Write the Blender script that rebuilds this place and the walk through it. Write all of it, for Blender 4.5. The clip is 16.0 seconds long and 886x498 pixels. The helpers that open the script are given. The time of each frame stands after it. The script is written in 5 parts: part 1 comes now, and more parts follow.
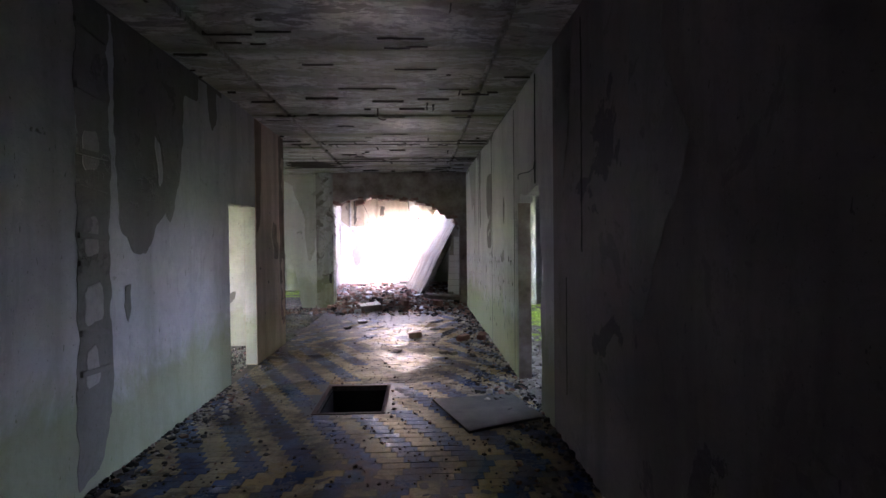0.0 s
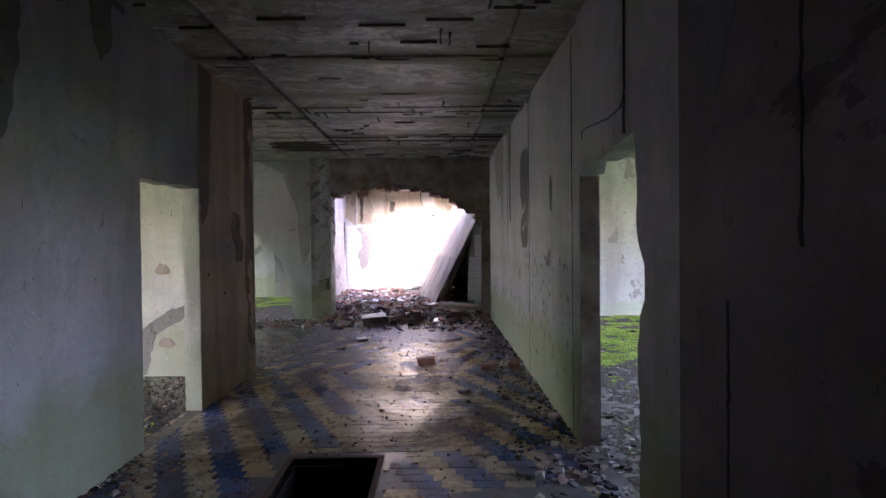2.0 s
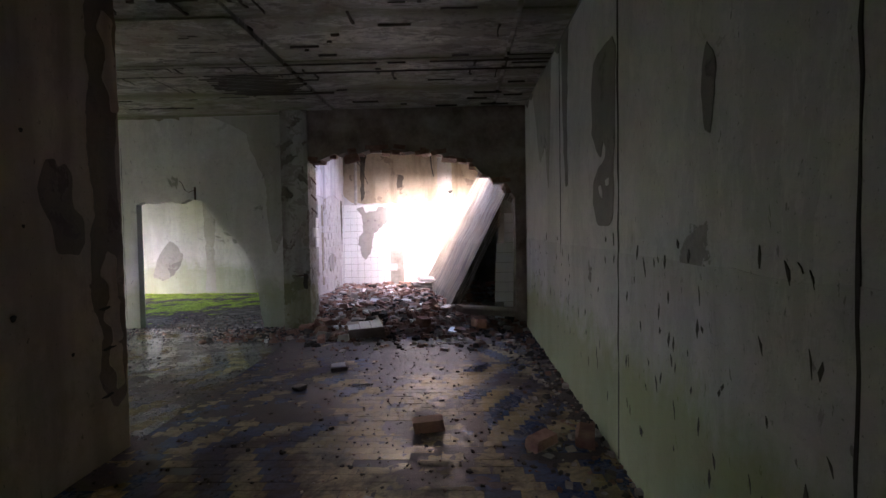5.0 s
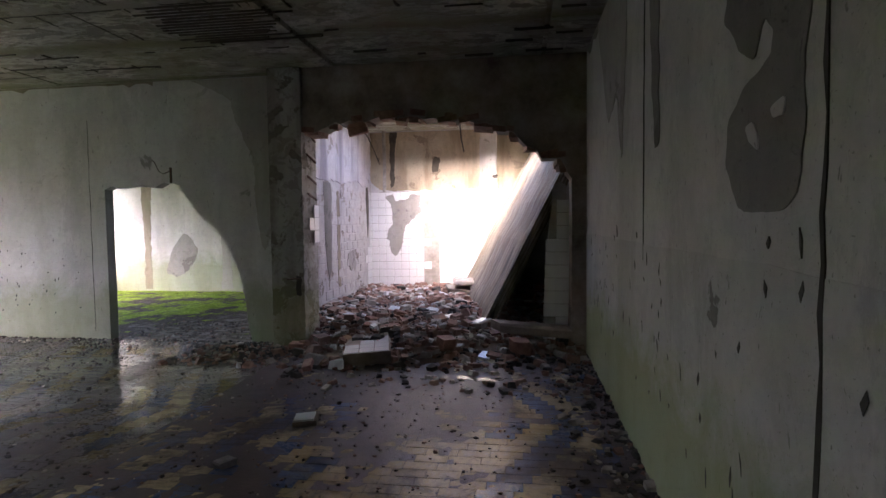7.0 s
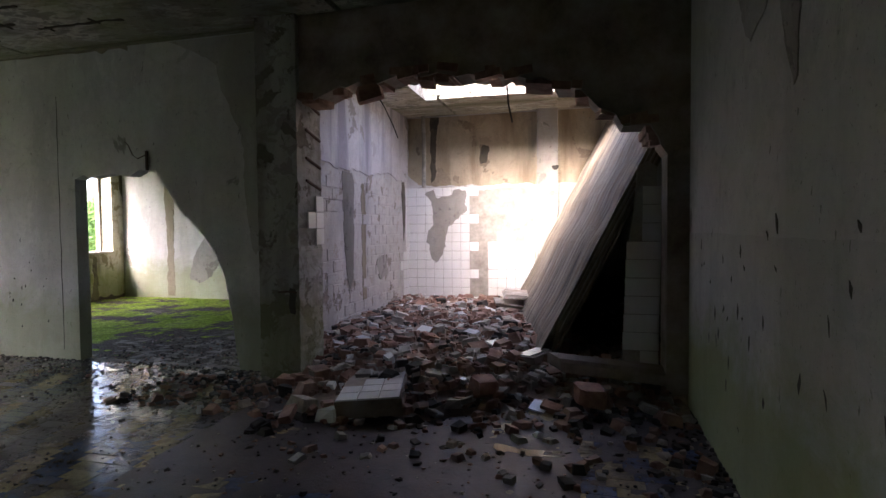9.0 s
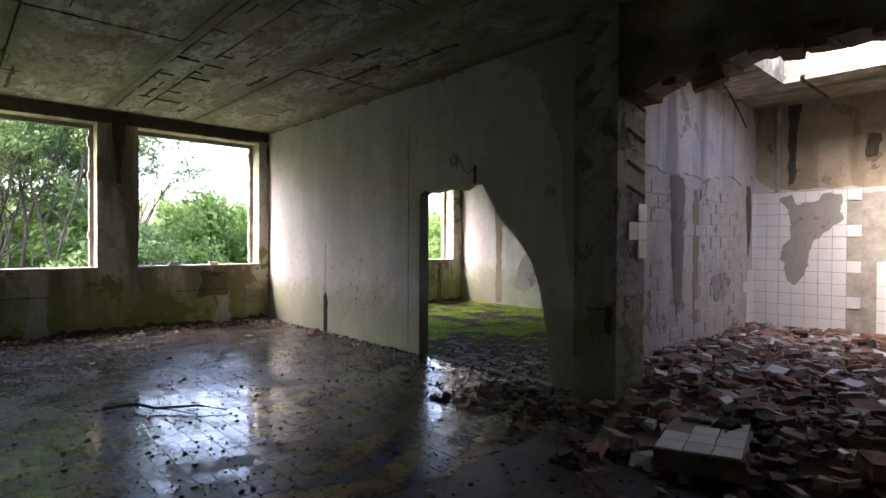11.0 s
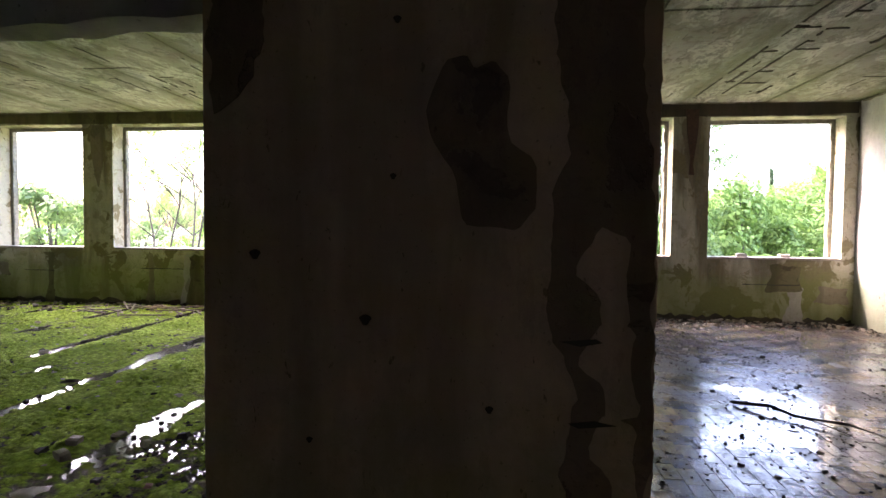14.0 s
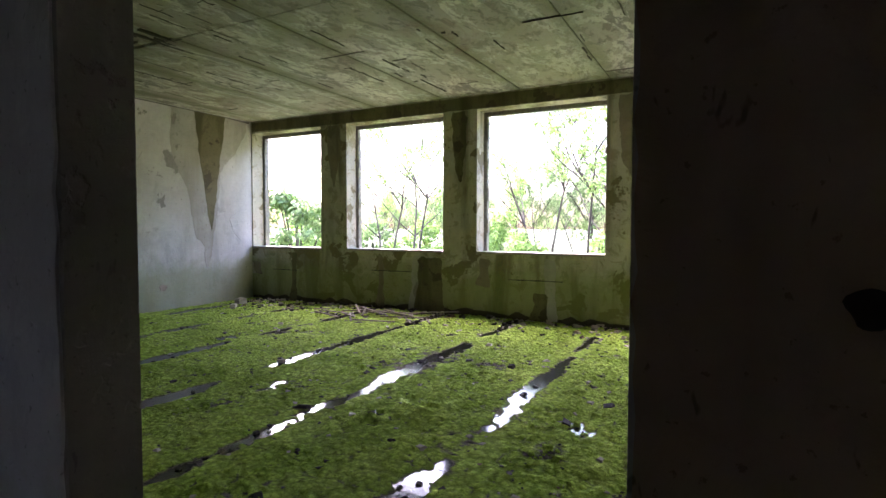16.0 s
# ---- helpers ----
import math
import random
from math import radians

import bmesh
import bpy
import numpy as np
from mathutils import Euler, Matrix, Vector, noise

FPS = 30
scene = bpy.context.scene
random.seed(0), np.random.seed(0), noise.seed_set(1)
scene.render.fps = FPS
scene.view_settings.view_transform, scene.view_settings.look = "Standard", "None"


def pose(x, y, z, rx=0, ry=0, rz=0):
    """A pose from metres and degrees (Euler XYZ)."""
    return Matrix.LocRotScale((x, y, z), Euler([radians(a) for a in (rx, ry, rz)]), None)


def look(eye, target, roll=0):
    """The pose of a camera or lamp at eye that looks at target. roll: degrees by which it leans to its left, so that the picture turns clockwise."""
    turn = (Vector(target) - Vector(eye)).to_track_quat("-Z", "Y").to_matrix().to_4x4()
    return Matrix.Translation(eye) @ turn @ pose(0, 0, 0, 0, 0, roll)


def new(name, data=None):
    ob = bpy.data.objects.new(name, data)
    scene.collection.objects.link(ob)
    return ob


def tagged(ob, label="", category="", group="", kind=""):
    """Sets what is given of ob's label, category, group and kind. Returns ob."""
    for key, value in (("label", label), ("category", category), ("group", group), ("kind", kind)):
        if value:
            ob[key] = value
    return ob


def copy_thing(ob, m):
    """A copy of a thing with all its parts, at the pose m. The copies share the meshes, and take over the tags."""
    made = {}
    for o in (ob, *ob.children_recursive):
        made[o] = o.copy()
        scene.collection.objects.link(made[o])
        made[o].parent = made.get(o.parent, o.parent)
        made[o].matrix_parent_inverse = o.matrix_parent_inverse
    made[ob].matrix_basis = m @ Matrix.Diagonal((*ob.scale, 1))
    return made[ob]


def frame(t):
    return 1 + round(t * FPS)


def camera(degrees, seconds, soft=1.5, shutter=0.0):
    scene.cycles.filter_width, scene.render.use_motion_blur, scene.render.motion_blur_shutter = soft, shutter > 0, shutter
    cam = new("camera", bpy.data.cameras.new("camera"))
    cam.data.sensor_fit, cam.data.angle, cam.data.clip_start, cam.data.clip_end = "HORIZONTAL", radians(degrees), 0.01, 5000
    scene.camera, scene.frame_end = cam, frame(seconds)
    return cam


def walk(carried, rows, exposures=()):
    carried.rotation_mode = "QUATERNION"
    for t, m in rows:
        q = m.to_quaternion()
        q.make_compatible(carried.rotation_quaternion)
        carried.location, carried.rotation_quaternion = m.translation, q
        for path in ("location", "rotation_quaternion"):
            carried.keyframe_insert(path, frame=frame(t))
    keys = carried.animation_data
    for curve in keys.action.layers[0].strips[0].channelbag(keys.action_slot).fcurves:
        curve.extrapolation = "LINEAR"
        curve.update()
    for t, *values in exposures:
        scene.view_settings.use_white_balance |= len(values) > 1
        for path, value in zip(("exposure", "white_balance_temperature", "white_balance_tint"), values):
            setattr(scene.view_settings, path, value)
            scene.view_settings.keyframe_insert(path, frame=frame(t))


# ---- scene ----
cam = camera(78.4, 16.0)
PATH = [
    (0, (0.037, 0.528, 1.588), (0.121, 2.526, 1.556), -0.6),
    (0.5, (0.04, 1.093, 1.561), (0.106, 3.092, 1.532), -0.6),
    (1, (0.024, 1.644, 1.536), (0.071, 3.643, 1.508), -0.6),
    (1.5, (0.065, 2.128, 1.514), (0.101, 4.127, 1.49), -0.6),
    (2, (0.092, 2.648, 1.523), (0.113, 4.648, 1.499), -0.6),
    (2.5, (0.068, 3.159, 1.536), (0.073, 5.158, 1.51), -0.4),
    (3, (0.076, 3.668, 1.509), (0.074, 5.668, 1.481), -0.5),
    (3.5, (0.033, 4.154, 1.473), (0.022, 6.154, 1.434), -0.6),
    (4, (0.017, 4.625, 1.488), (-0.003, 6.624, 1.428), -0.6),
    (4.2, (0.031, 4.82, 1.471), (0.011, 6.819, 1.41), -0.8),
    (6.3, (0.405, 6.745, 1.444), (0.217, 8.733, 1.345), -0.7),
    (6.5, (0.4, 6.963, 1.447), (0.193, 8.949, 1.349), -0.7),
    (7, (0.438, 7.462, 1.434), (0.158, 9.44, 1.335), -0.7),
    (7.5, (0.446, 7.921, 1.394), (0.074, 9.884, 1.306), -0.7),
    (8, (0.44, 8.366, 1.395), (0.042, 10.324, 1.311), -0.6),
    (8.2, (0.457, 8.543, 1.383), (0.057, 10.501, 1.302), -0.6),
    (10.3, (0.196, 9.551, 1.322), (-0.896, 11.226, 1.293), -0.0),
    (10.5, (0.194, 9.566, 1.317), (-1.035, 11.144, 1.293), 0.1),
    (11, (0.195, 9.517, 1.331), (-1.279, 10.869, 1.306), 0.3),
    (11.5, (0.157, 9.477, 1.334), (-1.497, 10.602, 1.306), 0.4),
    (12, (0.139, 9.431, 1.334), (-1.654, 10.316, 1.3), 0.5),
    (12.5, (0.08, 9.276, 1.357), (-1.825, 9.885, 1.311), 0.7),
    (13, (0.047, 9.064, 1.353), (-1.923, 9.409, 1.301), 0.9),
    (13.5, (-0.102, 8.849, 1.339), (-2.099, 8.944, 1.276), 0.8),
    (14, (-0.349, 8.663, 1.335), (-2.334, 8.436, 1.257), 0.6),
    (14.5, (-0.644, 8.429, 1.362), (-2.571, 7.908, 1.247), 0.3),
    (15, (-0.965, 8.168, 1.359), (-2.839, 7.476, 1.266), 0.2),
    (15.5, (-1.286, 7.962, 1.321), (-3.111, 7.147, 1.23), 0.1),
    (16, (-1.547, 7.728, 1.305), (-3.316, 6.799, 1.224), 0.1),
]
EXPOSURES = [(0, 6.6, 5750, 36), (2, 6.2, 5700, 37), (4, 5.45, 5950, 34), (8, 4.85, 6050, 26), (10.3, 3.95, 6150, 22), (11, 3.9, 6250, 22), (12.5, 4.0, 6350, 22), (13, 4.0, 6450, 23), (13.5, 4.15, 6500, 25), (14, 4.85, 6450, 28), (14.5, 5.5, 6350, 32), (15.3, 5.2, 6250, 29), (16, 4.55, 5950, 29)]
walk(cam, [(t, look(eye, target, roll)) for t, eye, target, roll in PATH], EXPOSURES)

# ---- world and light ----
world = bpy.data.worlds.new("world")
scene.world = world
world.use_nodes = True
SUN_EL, SUN_ROT = radians(47), radians(196)
wn = world.node_tree.nodes
sky = wn.new("ShaderNodeTexSky")
sky.sky_type, sky.sun_disc = "NISHITA", False
sky.sun_elevation, sky.sun_rotation = SUN_EL, SUN_ROT
sky.air_density, sky.dust_density, sky.ozone_density = 1.0, 6.0, 0.6
wn["Background"].inputs["Strength"].default_value = 0.15
world.node_tree.links.new(sky.outputs["Color"], wn["Background"].inputs["Color"])
sun = new("sun", bpy.data.lights.new("sun", "SUN"))
sun.data.energy, sun.data.angle, sun.data.color = 0.3, radians(14), (1.0, 0.97, 0.92)
sun.matrix_world = look((0, 0, 30), (-math.sin(SUN_ROT) * 30 * math.cos(SUN_EL), -math.cos(SUN_ROT) * 30 * math.cos(SUN_EL), 30 - 30 * math.sin(SUN_EL)))

# ---- materials ----
def nodes_of(name):
    m = bpy.data.materials.new(name)
    m.use_nodes = True
    t = m.node_tree
    return m, t, t.nodes["Principled BSDF"]


def link(t, a, b):
    t.links.new(a, b)


def position(t, scale=(1, 1, 1)):
    g = t.nodes.new("ShaderNodeNewGeometry")
    mp = t.nodes.new("ShaderNodeMapping")
    mp.inputs["Scale"].default_value = scale
    link(t, g.outputs["Position"], mp.inputs["Vector"])
    return mp.outputs["Vector"]


def noise_tex(t, vec, scale, detail=4, rough=0.6, distort=0.0):
    n = t.nodes.new("ShaderNodeTexNoise")
    n.inputs["Scale"].default_value, n.inputs["Detail"].default_value = scale, detail
    n.inputs["Roughness"].default_value, n.inputs["Distortion"].default_value = rough, distort
    link(t, vec, n.inputs["Vector"])
    return n.outputs["Fac"]


def ramp(t, fac, *stops):
    r = t.nodes.new("ShaderNodeValToRGB")
    e = r.color_ramp.elements
    while len(e) < len(stops):
        e.new(0.5)
    for k, (p, c) in enumerate(stops):
        e[k].position = p
        e[k].color = (*c, 1) if isinstance(c, tuple) else (c, c, c, 1)
    link(t, fac, r.inputs["Fac"])
    return r.outputs["Color"]


def mixed(t, fac, a, b, mode="MIX"):
    m = t.nodes.new("ShaderNodeMix")
    m.data_type, m.blend_type = "RGBA", mode
    for s, v in ((m.inputs[0], fac), (m.inputs[6], a), (m.inputs[7], b)):
        if isinstance(v, (int, float)):
            s.default_value = v
        elif isinstance(v, tuple):
            s.default_value = (*v, 1)
        else:
            link(t, v, s)
    return m.outputs[2]


def maths(t, op, a, b=0.0):
    m = t.nodes.new("ShaderNodeMath")
    m.operation = op
    for s, v in ((m.inputs[0], a), (m.inputs[1], b)):
        if isinstance(v, (int, float)):
            s.default_value = v
        else:
            link(t, v, s)
    return m.outputs[0]


def bumped(t, bsdf, height, strength, distance=0.01):
    b = t.nodes.new("ShaderNodeBump")
    b.inputs["Strength"].default_value, b.inputs["Distance"].default_value = strength, distance
    link(t, height, b.inputs["Height"])
    link(t, b.outputs["Normal"], bsdf.inputs["Normal"])


def plaster(name, base, bare, stain, flake=0.58, flake_scale=0.9, streak=0.5, rough=0.75, low_green=0.0, bump=0.5):
    """Old limewashed plaster: a few flaked patches, soft clouds, stains running down, fine cracks and pits."""
    m, t, b = nodes_of(name)
    p = position(t)
    big = noise_tex(t, p, flake_scale, 7, 0.62, 0.4)
    fine = noise_tex(t, p, 14, 6, 0.7)
    runs = noise_tex(t, position(t, (1.5, 1.5, 0.22)), 1.6, 5, 0.55, 0.2)
    cloud = noise_tex(t, p, 1.7, 9, 0.68, 0.5)
    c = mixed(t, ramp(t, fine, (0.3, 0.0), (0.75, 1.0)), tuple(k * 0.86 for k in base), base)
    c = mixed(t, ramp(t, cloud, (0.4, 0.0), (0.7, 0.5)), c, tuple(k * 0.66 for k in base))
    c = mixed(t, ramp(t, noise_tex(t, p, 4.2, 10, 0.74, 0.7), (0.57, 0.0), (0.64, 0.22)), c, tuple(k * 0.55 for k in base))
    c = mixed(t, ramp(t, runs, (0.48, 0.0), (0.6, streak)), c, stain)
    specks = noise_tex(t, position(t, (1.0, 1.0, 0.45)), 26, 3, 0.6, 0.3)
    c = mixed(t, ramp(t, specks, (0.68, 0.0), (0.71, 0.7)), c, tuple(k * 0.5 for k in bare))
    worn = noise_tex(t, p, 3.1, 11, 0.8, 0.3)
    c = mixed(t, ramp(t, worn, (0.52, 0.0), (0.535, 0.22)), c, tuple(k * 0.6 for k in base))
    c = mixed(t, ramp(t, noise_tex(t, position(t, (1.3, 1.3, 0.5)), 1.1, 12, 0.8, 0.2), (0.55, 0.0), (0.565, 0.3)), c, tuple(k * 0.52 for k in base))
    c = mixed(t, ramp(t, noise_tex(t, p, 60, 3, 0.6), (0.66, 0.0), (0.7, 0.5)), c, tuple(k * 0.4 for k in bare))
    thin = noise_tex(t, p, flake_scale * 2.7, 8, 0.7, 0.8)
    c = mixed(t, ramp(t, thin, (flake - 0.02, 0.0), (flake - 0.008, 0.55)), c, bare)
    mask = ramp(t, big, (flake, 0.0), (flake + 0.012, 1.0))
    grit = mixed(t, ramp(t, noise_tex(t, p, 30, 5, 0.7), (0.3, 0.0), (0.7, 1.0)), tuple(k * 0.7 for k in bare), bare)
    c = mixed(t, mask, c, grit)
    if low_green:
        g = t.nodes.new("ShaderNodeSeparateXYZ")
        link(t, p, g.inputs[0])
        h = maths(t, "ADD", g.outputs["Z"], maths(t, "MULTIPLY", noise_tex(t, p, 1.3, 9, 0.75, 0.6), -1.05))
        c = mixed(t, ramp(t, h, (0.0, low_green), (0.3, 0.0)), c, (0.19, 0.23, 0.055))
    link(t, c, b.inputs["Base Color"])
    b.inputs["Roughness"].default_value = rough
    b.inputs["Specular IOR Level"].default_value = 0.25
    pits = ramp(t, noise_tex(t, p, 22, 3, 0.5), (0.33, 0.0), (0.4, 1.0))
    hgt = maths(t, "ADD", maths(t, "ADD", maths(t, "MULTIPLY", mask, -1.2), maths(t, "MULTIPLY", cloud, 0.8)), maths(t, "ADD", maths(t, "MULTIPLY", fine, 0.5), maths(t, "MULTIPLY", pits, 0.25)))
    hgt = maths(t, "ADD", hgt, maths(t, "MULTIPLY", worn, 0.9))
    bumped(t, b, hgt, bump, 0.011)
    return m


def rough_stone(name, dark, light, scale=6, rough=0.85, bump=0.6, random_by="island"):
    m, t, b = nodes_of(name)
    p = position(t)
    n1 = noise_tex(t, p, scale, 6, 0.65)
    c = mixed(t, ramp(t, n1, (0.32, 0.0), (0.7, 1.0)), dark, light)
    if random_by == "island":
        r = t.nodes.new("ShaderNodeNewGeometry").outputs["Random Per Island"]
    else:
        r = t.nodes.new("ShaderNodeObjectInfo").outputs["Random"]
    c = mixed(t, ramp(t, r, (0.0, 0.25), (1.0, 0.0)), c, tuple(k * 0.45 for k in dark))
    link(t, c, b.inputs["Base Color"])
    b.inputs["Roughness"].default_value = rough
    bumped(t, b, noise_tex(t, p, scale * 6, 5, 0.7), bump, 0.004)
    return m


WALL = plaster("limewash_plaster", (0.63, 0.62, 0.59), (0.34, 0.33, 0.3), (0.34, 0.33, 0.27), 0.66, 0.8, 0.3, low_green=0.5)
WALL_DARK = plaster("grey_plaster", (0.5, 0.49, 0.49), (0.22, 0.21, 0.19), (0.24, 0.23, 0.2), 0.68, 1.1, 0.4, low_green=0.6)
WALL_WINDOW = plaster("damp_plaster", (0.56, 0.53, 0.41), (0.24, 0.21, 0.12), (0.1, 0.085, 0.045), 0.57, 1.9, 0.8, low_green=0.6)
WALL_EAST = plaster("grey_limewash", (0.54, 0.53, 0.5), (0.26, 0.25, 0.22), (0.3, 0.29, 0.24), 0.68, 1.1, 0.3, low_green=0.6)
BARE_LIGHT = plaster("thin_render", (0.36, 0.345, 0.31), (0.24, 0.225, 0.2), (0.25, 0.23, 0.19), 0.6, 2.2, 0.5, bump=0.7)
DAMP = plaster("damp_run", (0.3, 0.265, 0.19), (0.2, 0.175, 0.12), (0.14, 0.12, 0.08), 0.6, 2.5, 0.8)
SOOT_AND_SLOT = plaster("damp_and_slot_black", (0.1, 0.085, 0.06), (0.06, 0.05, 0.035), (0.04, 0.035, 0.025), 0.6, 2.5, 0.6)
BARE = plaster("bare_render", (0.2, 0.19, 0.17), (0.14, 0.13, 0.115), (0.12, 0.11, 0.09), 0.6, 3.0, 0.5, bump=0.8)
WALL_BROWN = plaster("brown_plaster", (0.6, 0.455, 0.345), (0.22, 0.165, 0.125), (0.26, 0.2, 0.15), 0.68, 1.2, 0.5, low_green=0.3)
DADO = plaster("dado_paint", (0.49, 0.48, 0.45), (0.2, 0.19, 0.17), (0.22, 0.21, 0.17), 0.7, 1.6, 0.3, low_green=0.65)
CONCRETE = rough_stone("concrete", (0.16, 0.15, 0.13), (0.34, 0.32, 0.28), 5)
BRICK = rough_stone("brick_red", (0.17, 0.085, 0.06), (0.4, 0.26, 0.19), 9)
BEAM = rough_stone("sooty_brickwork", (0.15, 0.105, 0.08), (0.45, 0.39, 0.32), 3)
BLOCK = plaster("whitewashed_block", (0.52, 0.5, 0.47), (0.3, 0.26, 0.22), (0.28, 0.265, 0.26), 0.6, 2.6, 0.5, bump=0.9)
MOULD = plaster("mouldy_damp", (0.19, 0.17, 0.09), (0.1, 0.085, 0.05), (0.07, 0.075, 0.03), 0.58, 2.5, 0.8)
PIER_FACE = plaster("worn_pier_render", (0.46, 0.45, 0.41), (0.2, 0.18, 0.15), (0.16, 0.15, 0.12), 0.55, 2.6, 0.6, low_green=0.4, bump=0.8)
BROWN_BARE = plaster("bare_brown_render", (0.25, 0.185, 0.14), (0.16, 0.12, 0.09), (0.14, 0.105, 0.08), 0.6, 3.0, 0.5, bump=0.8)
THIN_GREY = plaster("thin_grey_wash", (0.47, 0.45, 0.4), (0.3, 0.28, 0.24), (0.28, 0.26, 0.2), 0.62, 2.0, 0.5)


# ---- geometry helpers ----
def part(name, bm, mat, parent=None, label="", smooth=False):
    me = bpy.data.meshes.new(name)
    bmesh.ops.recalc_face_normals(bm, faces=bm.faces)
    bm.to_mesh(me)
    bm.free()
    for k in (mat if isinstance(mat, (list, tuple)) else [mat]):
        me.materials.append(k)
    if smooth:
        me.polygons.foreach_set("use_smooth", [True] * len(me.polygons))
    ob = new(name, me)
    if parent:
        ob.parent = parent
    if label:
        ob["label"] = label
    return ob


def thing(name, label, category, group="", kind="", at=None):
    ob = new(name)
    if at is not None:
        ob.matrix_world = at
    return tagged(ob, label, category, group, kind)


def box(bm, x0, x1, y0, y1, z0, z1, m=None, mat=0):
    v = [bm.verts.new(Vector((x, y, z)) if m is None else m @ Vector((x, y, z))) for x in (x0, x1) for y in (y0, y1) for z in (z0, z1)]
    for q in ((0, 1, 3, 2), (4, 6, 7, 5), (0, 4, 5, 1), (2, 3, 7, 6), (0, 2, 6, 4), (1, 5, 7, 3)):
        bm.faces.new([v[k] for k in q]).material_index = mat
    return v


def prism(bm, pts, axis, a0, a1, mat=0):
    """A flat outline, extruded from a0 to a1 along the axis. Outline in the two other axes, in order."""
    def place(u, v, a):
        return {"x": (a, u, v), "y": (u, a, v), "z": (u, v, a)}[axis]
    lo = [bm.verts.new(place(u, v, a0)) for u, v in pts]
    hi = [bm.verts.new(place(u, v, a1)) for u, v in pts]
    for f in (lo, hi[::-1]):
        bm.faces.new(f).material_index = mat
    for k in range(len(pts)):
        j = (k + 1) % len(pts)
        bm.faces.new((lo[k], hi[k], hi[j], lo[j])).material_index = mat
    bm.normal_update()


def jag(pts, rnd, step=0.06, amount=0.02):
    """The open outline pts, cut into short steps with a broken edge."""
    out = []
    for (a, b), (c, d) in zip(pts, pts[1:]):
        n = max(1, int(math.hypot(c - a, d - b) / step))
        for k in range(n):
            f = k / n
            w = amount if 0 < k else 0.0
            out.append((a + (c - a) * f + rnd.uniform(-w, w), b + (d - b) * f + rnd.uniform(-w, w)))
    return out + [pts[-1]]


def structure(name, bm, mat, label, category):
    return tagged(part(name, bm, mat), label, category, kind="structure")


# ---- plan ----
H, L, R, T = 3.2, -2.085, 1.145, 0.15
WX, NY, SY = -8.74, 13.64, 9.13
SILL, HEAD = 0.92, 2.99
WINDOWS = [(0.02, 1.62), (2.16, 3.95), (4.5, 6.32), (6.9, 8.7), (9.32, 11.1), (11.62, 13.46), (13.98, 15.75), (16.27, 18.03)]
# east openings are unseen: inferred from that room's daylight, number set by brightness
EAST_WINDOWS = [(4.9, 6.7), (7.2, 9.0), (9.5, 11.3), (11.75, 13.4)]
rnd = random.Random(3)

bm = bmesh.new()
edge = -1.65
for a, b in WINDOWS:
    box(bm, -9.15, WX, edge, a, -1.3, 3.6)
    box(bm, -9.15, WX, a, b, -1.3, SILL)
    box(bm, -9.15, WX, a, b, HEAD, 3.6)
    edge = b
box(bm, -9.15, WX, edge, 18.7, -1.3, 3.6)
structure("wall_west", bm, WALL_WINDOW, "damp stained outer wall with empty window openings", "wall")

bm = bmesh.new()
prism(bm, [(-1.5, H), (-1.5, 0)] + jag([(6.66, 0), (6.66, 2.02)], rnd, 0.07, 0.008) + [(6.66, H)], "x", L - T, L)
prism(bm, jag([(6.66, 2.02), (7.65, 2.04)], rnd, 0.12, 0.01) + [(7.65, H), (6.66, H)], "x", L - T, L)
structure("wall_corridor_west", bm, WALL_DARK, "peeling grey plaster wall with a doorway", "wall")
bm = bmesh.new()
prism(bm, jag([(7.65, H), (7.65, 0)], rnd, 0.035, 0.0035) + jag([(SY, 0), (SY, H)], rnd, 0.035, 0.0035), "x", L - T, L)
structure("wall_corridor_pier", bm, WALL_BROWN, "brownish peeling plaster pier between doorway and hall", "wall")
bm = bmesh.new()
box(bm, WX, L - T, SY - T, SY, 0, H)
structure("wall_hall_south", bm, WALL, "pale limewashed partition wall", "wall")
bm = bmesh.new()
box(bm, WX, L - T, -T, 0, 0, H)
structure("wall_moss_room_south", bm, WALL, "pale limewashed wall with damp runs", "wall")

bm = bmesh.new()
box(bm, WX, -4.71, NY, NY + 0.14, 0, H)
prism(bm, jag([(-4.71, 1.89), (-4.6, 1.93), (-4.52, 1.9), (-4.2, 1.93), (-4.02, 1.9), (-3.9, 1.96), (-3.71, 1.94), (-3.46, 1.57), (-3.2, 1.33), (-3.06, 1.16), (-2.94, 0.86), (-2.87, 0.5), (-2.84, 0.19), (-2.8, 0.0)], rnd, 0.07, 0.012)
      + [(-2.39, 0), (-2.39, H), (-4.71, H)], "y", NY, NY + 0.14)
structure("wall_hall_north", bm, WALL, "pale limewashed wall with a broken doorway", "wall")

# near stretch of the east wall, in a darker plaster than the rest
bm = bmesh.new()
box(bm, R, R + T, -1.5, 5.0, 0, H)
structure("wall_corridor_east_near", bm, plaster("dark_brown_plaster", (0.22, 0.185, 0.16), (0.11, 0.095, 0.08), (0.1, 0.09, 0.075), 0.62, 1.1, 0.5), "dark brownish peeling plaster wall", "wall")
bm = bmesh.new()
box(bm, R, R + T, 5.0, 5.4, 0, H)
